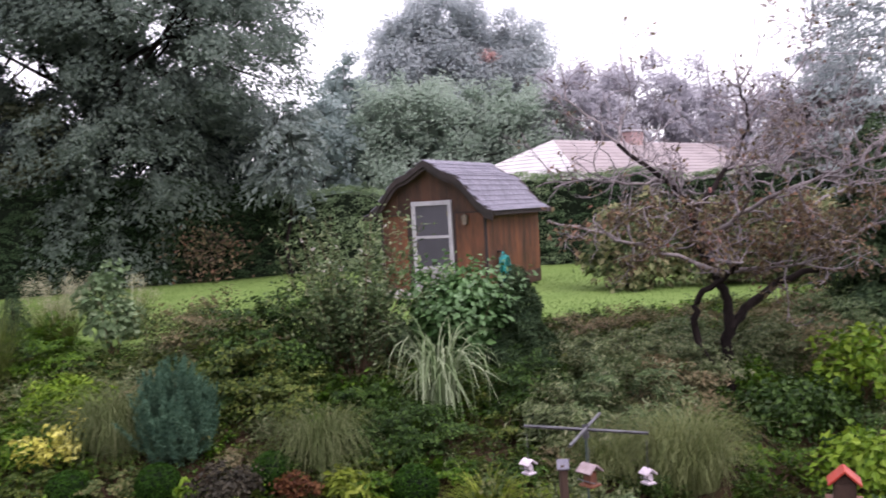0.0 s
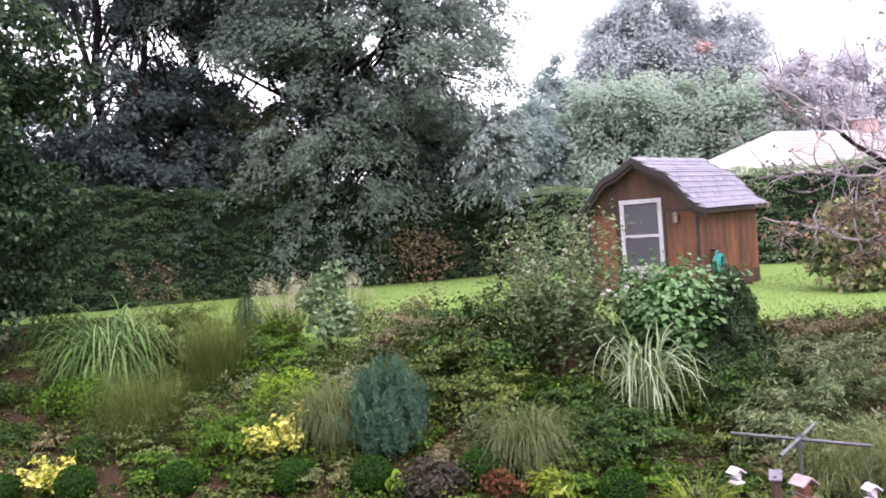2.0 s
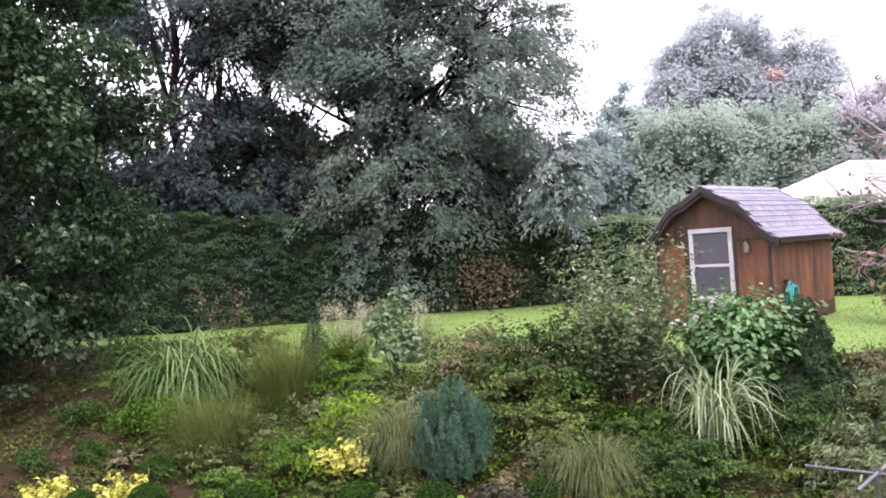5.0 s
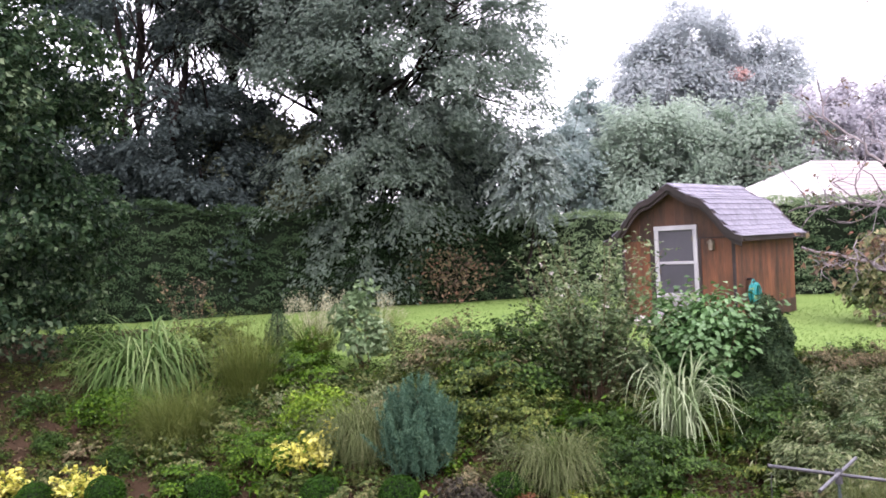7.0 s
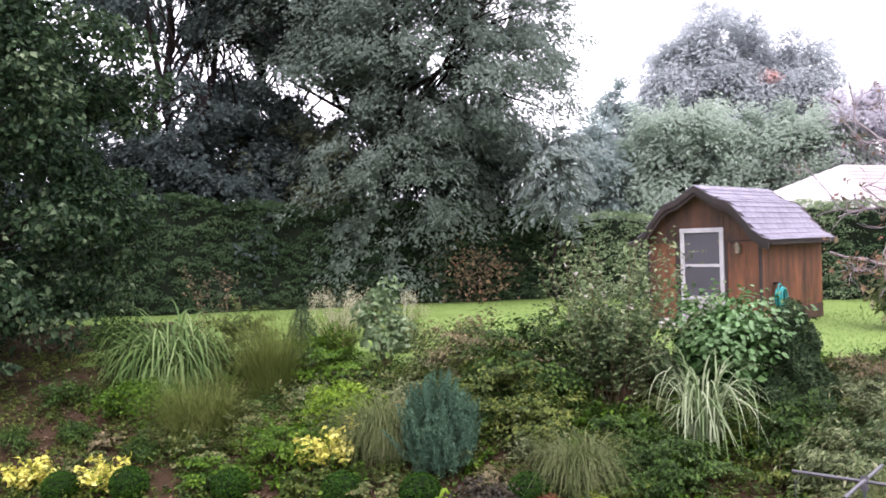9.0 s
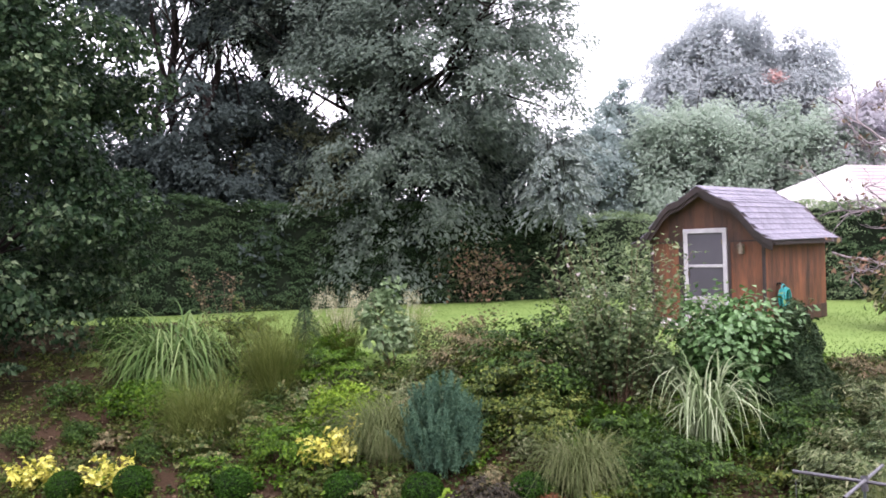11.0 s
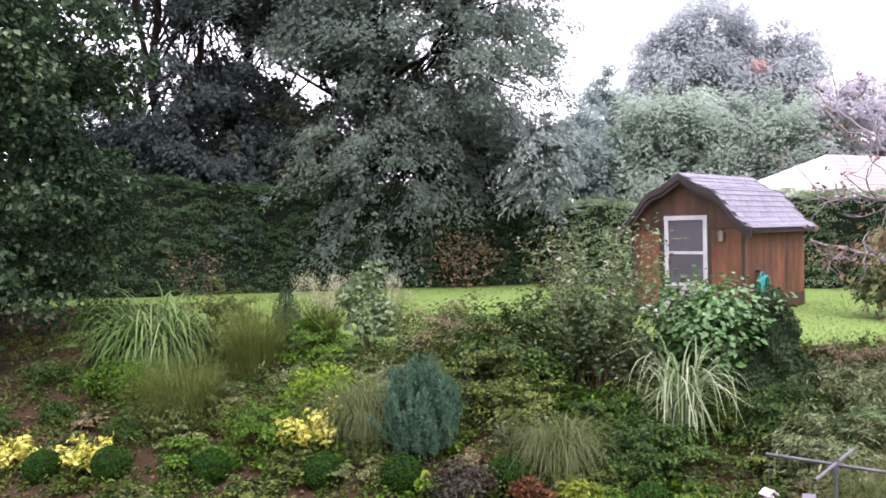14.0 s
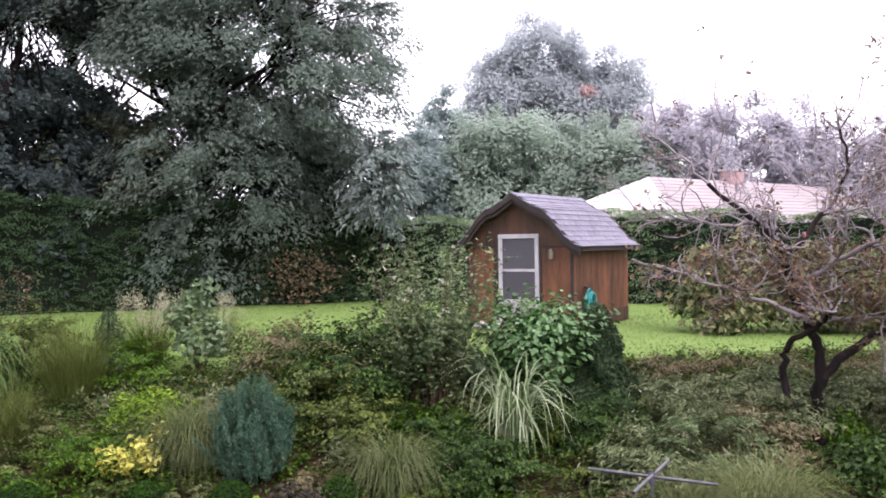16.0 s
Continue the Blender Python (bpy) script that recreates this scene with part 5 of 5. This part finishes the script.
def boxwood():
    t = thing("boxwood_ball", -3.8, 10.87, "small clipped round green boxwood", "shrub", "boxwood balls along the bed")
    d = unit(rng.normal(size=(4000, 3)))
    P = d * np.array([0.235, 0.235, 0.22]) * (0.90 + 0.12 * rng.uniform(0, 1, (4000, 1))) + np.array([0, 0, 0.2])
    P, d = P[P[:, 2] > 0], d[P[:, 2] > 0]
    part("stem", mesh_of("stem", *tube([(0, 0, -0.05), (0, 0, 0.06), (0, 0, 0.15)], 0.02, 0.012, 6)), M["twig"], t)
    # dark ball that paints the shade behind the outer leaves
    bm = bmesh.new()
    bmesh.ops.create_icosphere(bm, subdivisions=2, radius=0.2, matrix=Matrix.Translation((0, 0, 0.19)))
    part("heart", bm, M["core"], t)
    part("foliage", mesh_of("foliage", *leaves(P, d, 0.026, 0.017, 0.1, 0.0, 0.5)), F["box"], t)
    return t


ball = boxwood()
for x, y, s in ((-4.7, 11.02, 0.92), (-2.52, 10.63, 0.96), (-1.17, 10.28, 1.0), (-0.26, 10.05, 1.02), (0.93, 9.85, 1.0), (2.3, 9.0, 1.05)):
    copy_thing(ball, pose(x, y, float(ground_z(x, y)) - 0.02, 0, 0, rng.uniform(0, 360)) @ Matrix.Diagonal((s, s, s, 1)))
fan_shrub("fern_shrub", -2.08, 11.35, "low mound of fresh green ferny foliage", (0.44, 0.4, 0.6), F["fern"], 70, 60)
grass_clump("soft_mound", -0.72, 11.4, "soft drooping pinkish-olive grassy mound", 2000, 0.34, 0.95, 0.007, F["softgrass"], lean=(50, 89), droop=(80, 170), fold=(0.25, 0.85), stray=1.2, vary=0.45)
bush("green_shrub", -5.3, 15.4, "low dark green shrub beside the large grass", (0.6, 0.5, 0.8), F["azalea"], 3000, 0.06, 0.03, 8, 26, 0.22)
fan_shrub("green_shrub", -3.15, 14.4, "rounded olive-green shrub in the bed", (0.52, 0.45, 1.1), F["olive"], 90, 56, 0.06, 0.03, (0.18, 0.32))
fan_shrub("green_shrub", -1.75, 13.6, "bright green leafy perennial in the bed", (0.5, 0.42, 0.85), F["fern"], 80, 56, 0.055, 0.028, (0.16, 0.3))
bush("green_shrub", -4.35, 13.2, "low bright green leafy perennial in the bed", (0.6, 0.45, 0.5), F["fern"], 2200, 0.06, 0.03, 8, 26, 0.2)
bush("green_shrub", -1.35, 12.2, "yellow-green leafy perennial in the bed", (0.5, 0.4, 0.6), F["lime"], 1500, 0.06, 0.03, 8, 24, 0.18)
bush("pale_perennial", -0.85, 14.3, "pale grey-green broad-leaved perennial", (0.42, 0.4, 1.15), F["pale"], 900, 0.13, 0.075, 8, 22, 0.22)
bush("pale_perennial", 2.95, 12.1, "pale variegated perennial beside the large-leaved shrub", (0.4, 0.35, 0.7), F["pale"], 700, 0.1, 0.05, 8, 22, 0.2)
bush("brown_perennial", 0.1, 13.8, "fading yellow-brown perennial in the bed", (0.7, 0.5, 0.8), F["yellowing"], 2600, 0.055, 0.028, 10, 26, 0.25)
fan_shrub("brown_perennial", 0.75, 13.3, "fading reddish-brown perennial in the bed", (0.65, 0.5, 0.95), F["rusty"], 80, 50, 0.06, 0.03, (0.18, 0.34))
fan_shrub("dark_shrub", 1.35, 12.1, "dark green spreading shrub beside the tall shrub", (0.8, 0.6, 1.4), F["azalea"], 110, 70, 0.065, 0.034, (0.24, 0.42))
fan_shrub("dark_shrub", 0.75, 11.75, "dark olive shrub beside the juniper", (0.6, 0.5, 1.0), F["olive"], 80, 70, 0.055, 0.03, (0.2, 0.36))
fan_shrub("dark_shrub", 1.25, 11.2, "low yellow-green and dark shrub", (0.5, 0.45, 0.7), F["olive"], 60, 60, 0.05, 0.028, (0.18, 0.32))
fan_shrub("azalea", 2.45, 9.95, "low dense dark green azalea", (0.7, 0.55, 0.62), F["azalea"], 110, 64, 0.055, 0.022, (0.16, 0.28))
fan_shrub("azalea", 2.0, 11.0, "low green shrub under the tall shrub", (0.6, 0.5, 0.5), F["azalea"], 70, 50, 0.055, 0.026, (0.16, 0.28))
fan_shrub("azalea", 4.15, 10.55, "low dark green shrub beside the striped grass", (0.5, 0.45, 0.75), F["azalea"], 80, 60, 0.055, 0.026, (0.18, 0.3))
for k, (x, y, s) in enumerate(((5.0, 10.6, 0.8), (5.2, 9.7, 1.0), (6.2, 11.1, 0.85), (6.0, 10.0, 0.8), (8.2, 11.0, 0.85), (7.3, 11.6, 0.55), (4.5, 9.6, 0.8), (8.9, 10.2, 1.1), (5.6, 11.6, 0.5), (9.9, 11.4, 0.85), (6.9, 10.6, 0.7))):
    fan_shrub("spirea", x, y, "loose feathery green and reddish spirea mound", (0.75 * s, 0.6 * s, 0.85 * s), F[("spirea", "rose", "spirea", "rusty")[k % 4]], 64, 60, 0.085, 0.024, (0.2, 0.4), "spirea mounds under the apple tree", 0.45)
for x, y, s in ((4.9, 12.5, 0.7), (5.9, 12.4, 0.9), (6.8, 12.6, 0.8), (7.8, 12.3, 0.9), (8.9, 12.0, 1.0), (9.9, 12.4, 0.9), (0.2, 13.9, 0.8), (1.3, 13.4, 0.8)):
    fan_shrub("dry_weeds", x, y, "low reddish-brown dry weeds along the lawn edge", (0.6 * s, 0.4 * s, 0.45 * s), F["rusty"], 40, 50, 0.06, 0.018, (0.16, 0.3), "dry weeds along the lawn")
grass_clump("soft_grass", 5.2, 8.5, "soft fluffy clump of fine grey-green grass", 1900, 0.36, 0.95, 0.007, F["palegrass"], lean=(58, 89), droop=(60, 175), fold=(0.3, 0.95), seg=8, stray=1.8, vary=0.5)
grass_clump("soft_grass", 4.5, 8.9, "soft fluffy clump of fine grey-green grass", 1100, 0.2, 0.72, 0.006, F["palegrass"], lean=(50, 88), droop=(60, 165), stray=1.6, vary=0.5)
bush("lime_shrub", 8.35, 9.3, "bright lime-green leafy shrub", (0.5, 0.45, 1.1), F["lime"], 900, 0.11, 0.075, 10, 26, 0.28)
bush("lime_shrub", 7.0, 7.8, "bright lime-green leafy shrub", (0.6, 0.5, 0.6), F["lime"], 700, 0.11, 0.075, 10, 26, 0.28)
bush("dark_ivy", 7.3, 9.3, "mound of dark bluish-green leaves", (0.8, 0.6, 0.45), F["azalea"], 2400, 0.08, 0.06, 10, 30, 0.3)
bush("rust_heuchera", 1.15, 9.35, "small rust-coloured leafy plant", (0.22, 0.2, 0.42), F["rust"], 420, 0.06, 0.035, 6, 12, 0.1)
bush("purple_mound", 0.42, 9.62, "low mound of dull purplish-brown leaves", (0.36, 0.3, 0.5), F["purple"], 1500, 0.055, 0.035, 8, 20, 0.16)
bush("hosta", 1.66, 9.2, "yellow-green variegated low plant", (0.3, 0.3, 0.36), F["sedge"], 380, 0.12, 0.04, 6, 14, 0.14)
bush("hosta", 0.05, 9.8, "small pale yellow-green low plant", (0.2, 0.2, 0.26), F["lime"], 110, 0.11, 0.05, 5, 10, 0.1)
for x, y, s in ((9.3, 16.6, 1.15), (11.0, 15.9, 1.15), (12.3, 14.9, 1.1)):
    bush("yellow_leaf_shrub", x, y, "large yellowing broad-leaved shrub on the lawn", (1.0 * s, 0.85 * s, 1.55 * s), F["paleshrub"], 3400, 0.16, 0.085, 12, 50, 0.36, low=-0.95, group="yellowing shrubs on the lawn")


rail = thing("low_rail", 11.93, 17.8, "short white painted rail on two stakes behind the shrubs", "rail", turn=-34)
part("board", box(0, 0, 1.07, 0.72, 0.03, 0.07, bevel=0.004), M["white"], rail)
for k in (-0.3, 0.3):
    part("stake", box(k, 0.03, 0.52, 0.03, 0.03, 1.1, bevel=0.004), M["post"], rail)
fs = thing("shrub_blossoms", 2.36, 11.83, "few pale fading blossoms on the tall shrub", "blossom")
for k in range(26):
    a, r, h = rng.uniform(0, 6.28), rng.uniform(0.2, 0.7), rng.uniform(0.8, 2.1)
    P = np.array([[r * math.cos(a), r * math.sin(a), h]]) + rng.normal(0, 0.018, (5, 3))
    part("blossom", mesh_of("blossom", *leaves(P, rng.normal(size=(5, 3)), 0.05, 0.035)), F["blossom"], fs)
grass_clump("yellow_sedge", 2.95, 8.55, "low clump of bright yellow-green sedge", 420, 0.14, 0.5, 0.014, F["sedge"], lean=(30, 85), droop=(40, 130))
grass_clump("yellow_sedge", 3.6, 8.2, "low clump of bright yellow-green sedge", 300, 0.12, 0.42, 0.014, F["sedge"], lean=(30, 85), droop=(40, 130))
bush("white_edged_hosta", 3.2, 7.7, "low hosta with pale white-edged leaves", (0.35, 0.3, 0.3), F["pale"], 160, 0.15, 0.06, 5, 14, 0.14)
bush("white_edged_hosta", 4.1, 8.0, "low hosta with pale white-edged leaves", (0.3, 0.3, 0.3), F["pale"], 140, 0.15, 0.06, 5, 14, 0.14)

# smaller plants that fill the bed between the larger ones
kinds = [("leafy_perennial", "small leafy green perennial in the bed", "fern", 0.06, 0.032), ("leafy_perennial", "small dull green perennial in the bed", "cover", 0.06, 0.03),
         ("dark_perennial", "small dark green plant in the bed", "azalea", 0.05, 0.028), ("faded_perennial", "small yellowing plant in the bed", "yellowing", 0.055, 0.028),
         ("grey_perennial", "small grey-green feathery plant in the bed", "spirea", 0.06, 0.02)]
for k in range(105):
    x = rng.uniform(-5.8, 9.5)
    y = rng.uniform(8.2, float(edge(x)) - 0.1)
    s = rng.uniform(0.25, 0.6) if y > 10.2 else rng.uniform(0.2, 0.4)
    if x > 4.2 and y > 11.3:
        s *= 0.6
    if any(math.hypot(x - px, y - py) < 0.5 for px, py in ((-1.4, 11.15), (-4.2, 11.15), (-5.2, 11.35), (-0.05, 10.5), (3.1, 10.3), (-3.8, 10.7), (-2.5, 10.5), (-1.17, 10.1), (-0.26, 9.8), (2.3, 8.8), (-4.7, 10.8))):
        continue
    if 9.5 < math.hypot(x, y) < 12.6 and abs(math.degrees(math.atan2(x, y)) - 34.4) < 4:
        continue
    nm, lab, lf, ll, lw = kinds[int(rng.integers(0, 5))]
    spray_bush(nm, x, y, lab, int(26 + 30 * s), 0.3 * s, 0.95 * s, F[lf], 30, ll * 1.2, lw * 1.25, (20, 88), (10, 100), "plant", "small plants filling the bed", 0.004, stems=5)


mounds = [("fern", "low mound of fresh green leaves in the bed", 0.055, 0.03), ("olive", "low mound of olive-green leaves in the bed", 0.05, 0.028), ("azalea", "low mound of dark green leaves in the bed", 0.05, 0.026),
          ("yellowing", "low mound of fading yellow-green leaves in the bed", 0.05, 0.028), ("cover", "low mound of small mixed green leaves in the bed", 0.045, 0.026), ("rusty", "low mound of reddish-brown leaves in the bed", 0.05, 0.028)]
reseed("mounds", 3.0, 10.0)
spots = []
while len(spots) < 78:
    x, y = rng.uniform(-4.9, 5.2), rng.uniform(8.9, 13.4)
    taken = [(-1.4, 11.12), (-4.2, 11.15), (-5.2, 11.35), (-0.03, 10.6), (3.15, 10.6), (-3.8, 10.75), (-2.5, 10.5), (-1.17, 10.15), (-0.26, 9.9), (2.3, 8.85), (-4.7, 10.9), (0.93, 9.7), (1.55, 10.0), (-0.72, 11.2), (-2.08, 11.2), (-3.3, 12.3)]
    if all(math.hypot(x - a, y - b) > 0.42 for a, b in taken) and all(math.hypot(x - a, y - b) > 0.36 for a, b, _, _ in spots):
        spots.append((x, y, rng.uniform(0.6, 1.15) * (0.75 if y < 10.5 else 1.0), int(rng.integers(0, 6))))
spots += [(5.6, 7.6, 1.2, 2), (6.2, 8.15, 1.3, 0), (5.9, 8.9, 1.2, 1), (6.7, 9.0, 1.3, 2), (4.7, 7.6, 1.0, 1), (7.6, 8.7, 1.2, 2), (6.5, 7.4, 1.1, 2), (5.3, 7.0, 1.0, 0)]
for x, y, s, k in spots:
    lf, lab, ll, lw = mounds[k]
    fan_shrub("low_mound", x, y, lab, (0.36 * s, 0.32 * s, 0.4 * s), F[lf], 30, 34, ll, lw, (0.1 * s, 0.2 * s), "low mounds filling the bed", 0.35, 5)


# ---------------------------------------------------------------- bird feeders
def feeder_pole():
    t = thing("feeder_pole", 2.66, 5.66, "grey metal pole with four crossed arms", "pole")
    zb = float(ground_z(2.66, 5.66))
    h = 0.28 - zb
    part("pole", mesh_of("pole", *tube([(0, 0, -0.1), (0, 0, h * 0.5), (0, 0, h)], 0.010, 0.010, 8), smooth=True), M["green_pole"], t, "thin green-grey upright")
    for a, b in (((-0.39, 0.17, h + 0.035), (0.38, -0.19, h - 0.035)), ((0.24, 0.25, h + 0.03), (-0.27, -0.31, h - 0.01))):
        part("arm", mesh_of("arm", *tube([a, (np.array(a) + b) / 2, b], 0.0115, 0.0115, 8), smooth=True), M["pipe"], t)
    part("collar", mesh_of("collar", *tube([(0, 0, h - 0.06), (0, 0, h + 0.03)], 0.024, 0.024, 8), smooth=True), M["pipe"], t)
    return t


def small_feeder(x, y, z, s, wood, label, wire, roof):
    t = new("bird_feeder")
    t.matrix_basis = pose(x, y, z, 0, 0, -76 + rng.uniform(-8, 8))
    tagged(t, label, "bird feeder", "feeders on the pole")
    part("tray", box(0, 0, 0.0, 0.15 * s, 0.13 * s, 0.015, bevel=0.003), wood, t)
    part("hopper", box(0, 0, 0.06 * s, 0.09 * s, 0.08 * s, 0.11 * s, bevel=0.004), wood, t)
    for k in (-1, 1):
        bm = box(0, 0, 0, 0.17 * s, 0.105 * s, 0.012, bevel=0.002)
        bmesh.ops.transform(bm, matrix=pose(0, 0.043 * s * k, 0.145 * s, -38 * k), verts=bm.verts)
        part("roof_panel", bm, M[roof], t)
    part("perch", mesh_of("perch", *tube([(-0.1 * s, -0.05 * s, 0.03), (0.1 * s, -0.05 * s, 0.03)], 0.005, 0.005, 5)), M["pipe"], t)
    part("hanger", mesh_of("hanger", *tube([(0, 0, 0.17 * s), (0, 0, 0.17 * s + wire)], 0.0025, 0.0025, 5)), M["pipe"], t)
    return t


feeder_pole()
small_feeder(2.29, 5.83, -0.02, 0.55, M["pinkwhite"], "small white hanging bird feeder", 0.18, "pinkwhite")
small_feeder(3.03, 5.48, -0.10, 0.55, M["pinkwhite"], "small white hanging bird feeder", 0.22, "pinkwhite")
small_feeder(2.55, 5.40, -0.02, 0.78, M["redwood"], "red-brown wooden bird feeder with dull pink roof", 0.12, "dullroof")
pt = thing("wooden_post", 2.675, 6.1, "old dark wooden post with a sloping grey cap", "post")
part("shaft", box(0, 0, 0.94, 0.055, 0.055, 1.88, bevel=0.008), M["post"], pt)
cap = box(0, 0, 0, 0.09, 0.10, 0.018, bevel=0.004)
bmesh.ops.transform(cap, matrix=pose(0, 0, 1.88, 35, 0, -25), verts=cap.verts)
part("cap", cap, M["shingle"], pt)


def bird_house():
    t = thing("bird_house", 3.9, 4.6, "small wooden bird house with red roof on a post", "bird house", turn=-38)
    zb = float(ground_z(3.9, 4.6))
    part("post", box(0, 0, (-0.12 - zb) / 2 - 0.05, 0.07, 0.07, -0.02 - zb, bevel=0.006), M["post"], t)
    z0 = -0.1 - zb
    part("floor", box(0, 0, z0, 0.22, 0.19, 0.02, bevel=0.003), M["redwood"], t)
    part("body", box(0, 0, z0 + 0.065, 0.13, 0.12, 0.11, bevel=0.004), M["post"], t)
    for k in (-1, 1):
        bm = box(0, 0, 0, 0.135, 0.17, 0.015, bevel=0.003)
        bmesh.ops.transform(bm, matrix=pose(0.046 * k, 0, z0 + 0.165, 0, 42 * k, 0), verts=bm.verts)
        part("roof_panel", bm, M["redroof"], t)
    bm = bmesh.new()
    vs = [bm.verts.new(v) for y in (-0.06, 0.06) for v in ((-0.065, y, z0 + 0.12), (0.065, y, z0 + 0.12), (0, y, z0 + 0.185))]
    for f in ((0, 1, 2), (5, 4, 3), (0, 3, 4, 1), (1, 4, 5, 2), (2, 5, 3, 0)):
        bm.faces.new([vs[k] for k in f])
    part("gable", bm, M["post"], t)


bird_house()


# ---------------------------------------------------------------- low growth, lawn and litter
def scatter(name, n, xr, yr, test, label, leaf, length, width, height, up=0.8, per=1):
    """Leaves over the ground, singly or in small domed tufts of per leaves."""
    x, y = rng.uniform(*xr, n // per), rng.uniform(*yr, n // per)
    ok = test(x, y)
    x, y = x[ok], y[ok]
    k = len(x)
    size = rng.uniform(0.35, 1.0, (k, 1))
    off = unit(rng.normal(0, 1, (k, per, 3)))
    off[..., 2] = np.abs(off[..., 2])
    rad = rng.uniform(0.5, 1, (k, per)) * size if per > 1 else 0 * size
    X, Y = x[:, None] + off[..., 0] * rad * height * 0.8, y[:, None] + off[..., 1] * rad * height * 0.8
    up_by = off[..., 2] * rad * height if per > 1 else height * rng.uniform(0, 1, (k, 1))
    P = np.stack([X, Y, ground_z(X, Y) + up_by + 0.03], 2).reshape(-1, 3)
    out = (off + np.array([0, 0, 0.2])).reshape(-1, 3)
    me = mesh_of(name, *leaves(P, out, length, width, up, 0.0))
    me.materials.append(leaf)
    return tagged(new(name, me), label, "ground cover", kind="stuff")


def patch(x, y, k=0.0):
    return np.sin(x * 1.9 + k) * np.sin(y * 2.7 + 0.7 * x + k) + 0.5 * np.sin(x * 4.3 - y * 3.1 + k)


bed = lambda x, y: (y < edge(x) + 0.2 * np.sin(x * 3)) & (x > -6.2 + 0.4 * np.sin(y * 3))
scatter("ground_cover", 135000, (-6.0, 11), (7.0, 16), lambda x, y: bed(x, y) & (patch(x, y) > -1.3 + 0.9 * (x < -4.6)), "mixed low green plants covering the bed", F["cover"], 0.052, 0.029, 0.26, per=46)
scatter("dark_ground_cover", 60000, (-5.0, 11), (8.5, 15), lambda x, y: bed(x, y) & (patch(x, y, 3.3) > 0.0), "low dark green plants between the shrubs", F["azalea"], 0.05, 0.026, 0.32, per=40)
scatter("fresh_ground_cover", 60000, (-6.5, 11), (7.0, 16), lambda x, y: bed(x, y) & (patch(x, y, 2.0) > 0.0) & (x > -4.2), "patches of fresh green low plants", F["fern"], 0.075, 0.042, 0.32, per=36)
scatter("yellow_ground_cover", 9000, (-6.0, 8), (7.5, 14), lambda x, y: bed(x, y) & (patch(x, y, 4.4) > 0.75) & (x > -2.6), "patches of yellow-green low plants", F["lime"], 0.07, 0.045, 0.24, per=30)
scatter("fallen_leaves", 26000, (-16, 6), (7.0, 24), lambda x, y: (x < -5.6) | (y < edge(x)), "fallen brown leaves on bare soil", F["dead"], 0.07, 0.05, 0.02, 2.0)
scatter("wild_ground_cover", 36000, (-11, -4.8), (9.0, 17), lambda x, y: patch(x, y, 1.0) > -0.35, "thin green weeds on the bare slope", F["olive"], 0.045, 0.024, 0.12, per=12)


def lawn():
    n = 120000
    x, y = rng.uniform(-13, 20, n), 12.6 + 17 * rng.uniform(0, 1, n) ** 1.3
    ok = (y > edge(x) - 0.15 + 0.2 * np.sin(x * 3)) & ~((x < -6.5) & (y < 23))
    x, y = x[ok], y[ok]
    k = len(x)
    az, h = rng.uniform(0, 6.28, k), rng.uniform(0.015, 0.04, k)
    b = np.stack([x, y, ground_z(x, y) - 0.005], 1)
    s = np.stack([np.cos(az), np.sin(az), 0 * az], 1) * 0.008
    tip = b + np.stack([rng.normal(0, 0.025, k), rng.normal(0, 0.025, k), h], 1)
    V = np.stack([b - s, b + s, tip], 1).reshape(-1, 3)
    me = mesh_of("lawn_grass", V, np.arange(3 * k).reshape(-1, 3))
    me.materials.append(M["blade"])
    tagged(new("lawn_grass", me), "short mown green lawn grass", "grass", kind="stuff")


lawn()


def vine_on_hedge():
    t = new("wilted_vine")
    t.matrix_basis = pose(1.3, 28.35, 0, 0, 0, 10)
    tagged(t, "patch of brown wilted vine leaves on the hedge", "vine")
    P = np.stack([rng.normal(0, 0.6, 520), rng.normal(-0.25, 0.1, 520), np.clip(rng.normal(1.0, 0.45, 520), 0.1, 2.2)], 1)
    for k in range(5):
        part("stem", mesh_of("stem", *tube(bent((rng.normal(0, 0.3), -0.1, 0), P[k], 5, 0.08), 0.01, 0.004, 4)), M["twig"], t)
    part("foliage", mesh_of("foliage", *leaves(P, np.tile([0, -1.0, 0.2], (520, 1)), 0.13, 0.08)), F["apple"], t)


vine_on_hedge()
spray_bush("seed_head_stalks", -4.0, 16.2, "tall stalks with brown faded seed heads", 11, 0.3, 1.75, F["apple"], 18, 0.07, 0.04, (76, 89), (0, 15), "plant", start=0.86, width=0.07, stems=14)


# unseen house wall, added behind the camera to keep low sky light off the bed
hw = new("house_wall", mesh_of("house_wall", [(x, y, z) for x in (-13, 13) for y in (-1.4, -1.2) for z in (-2.3, 4.6)],
                               [(0, 1, 3, 2), (4, 6, 7, 5), (0, 4, 5, 1), (2, 3, 7, 6), (0, 2, 6, 4), (1, 5, 7, 3)]))
hw.data.materials.append(M["nwall"])
tagged(hw, "unseen plain grey house wall added behind the viewpoint to block low sky light", "wall", kind="structure")
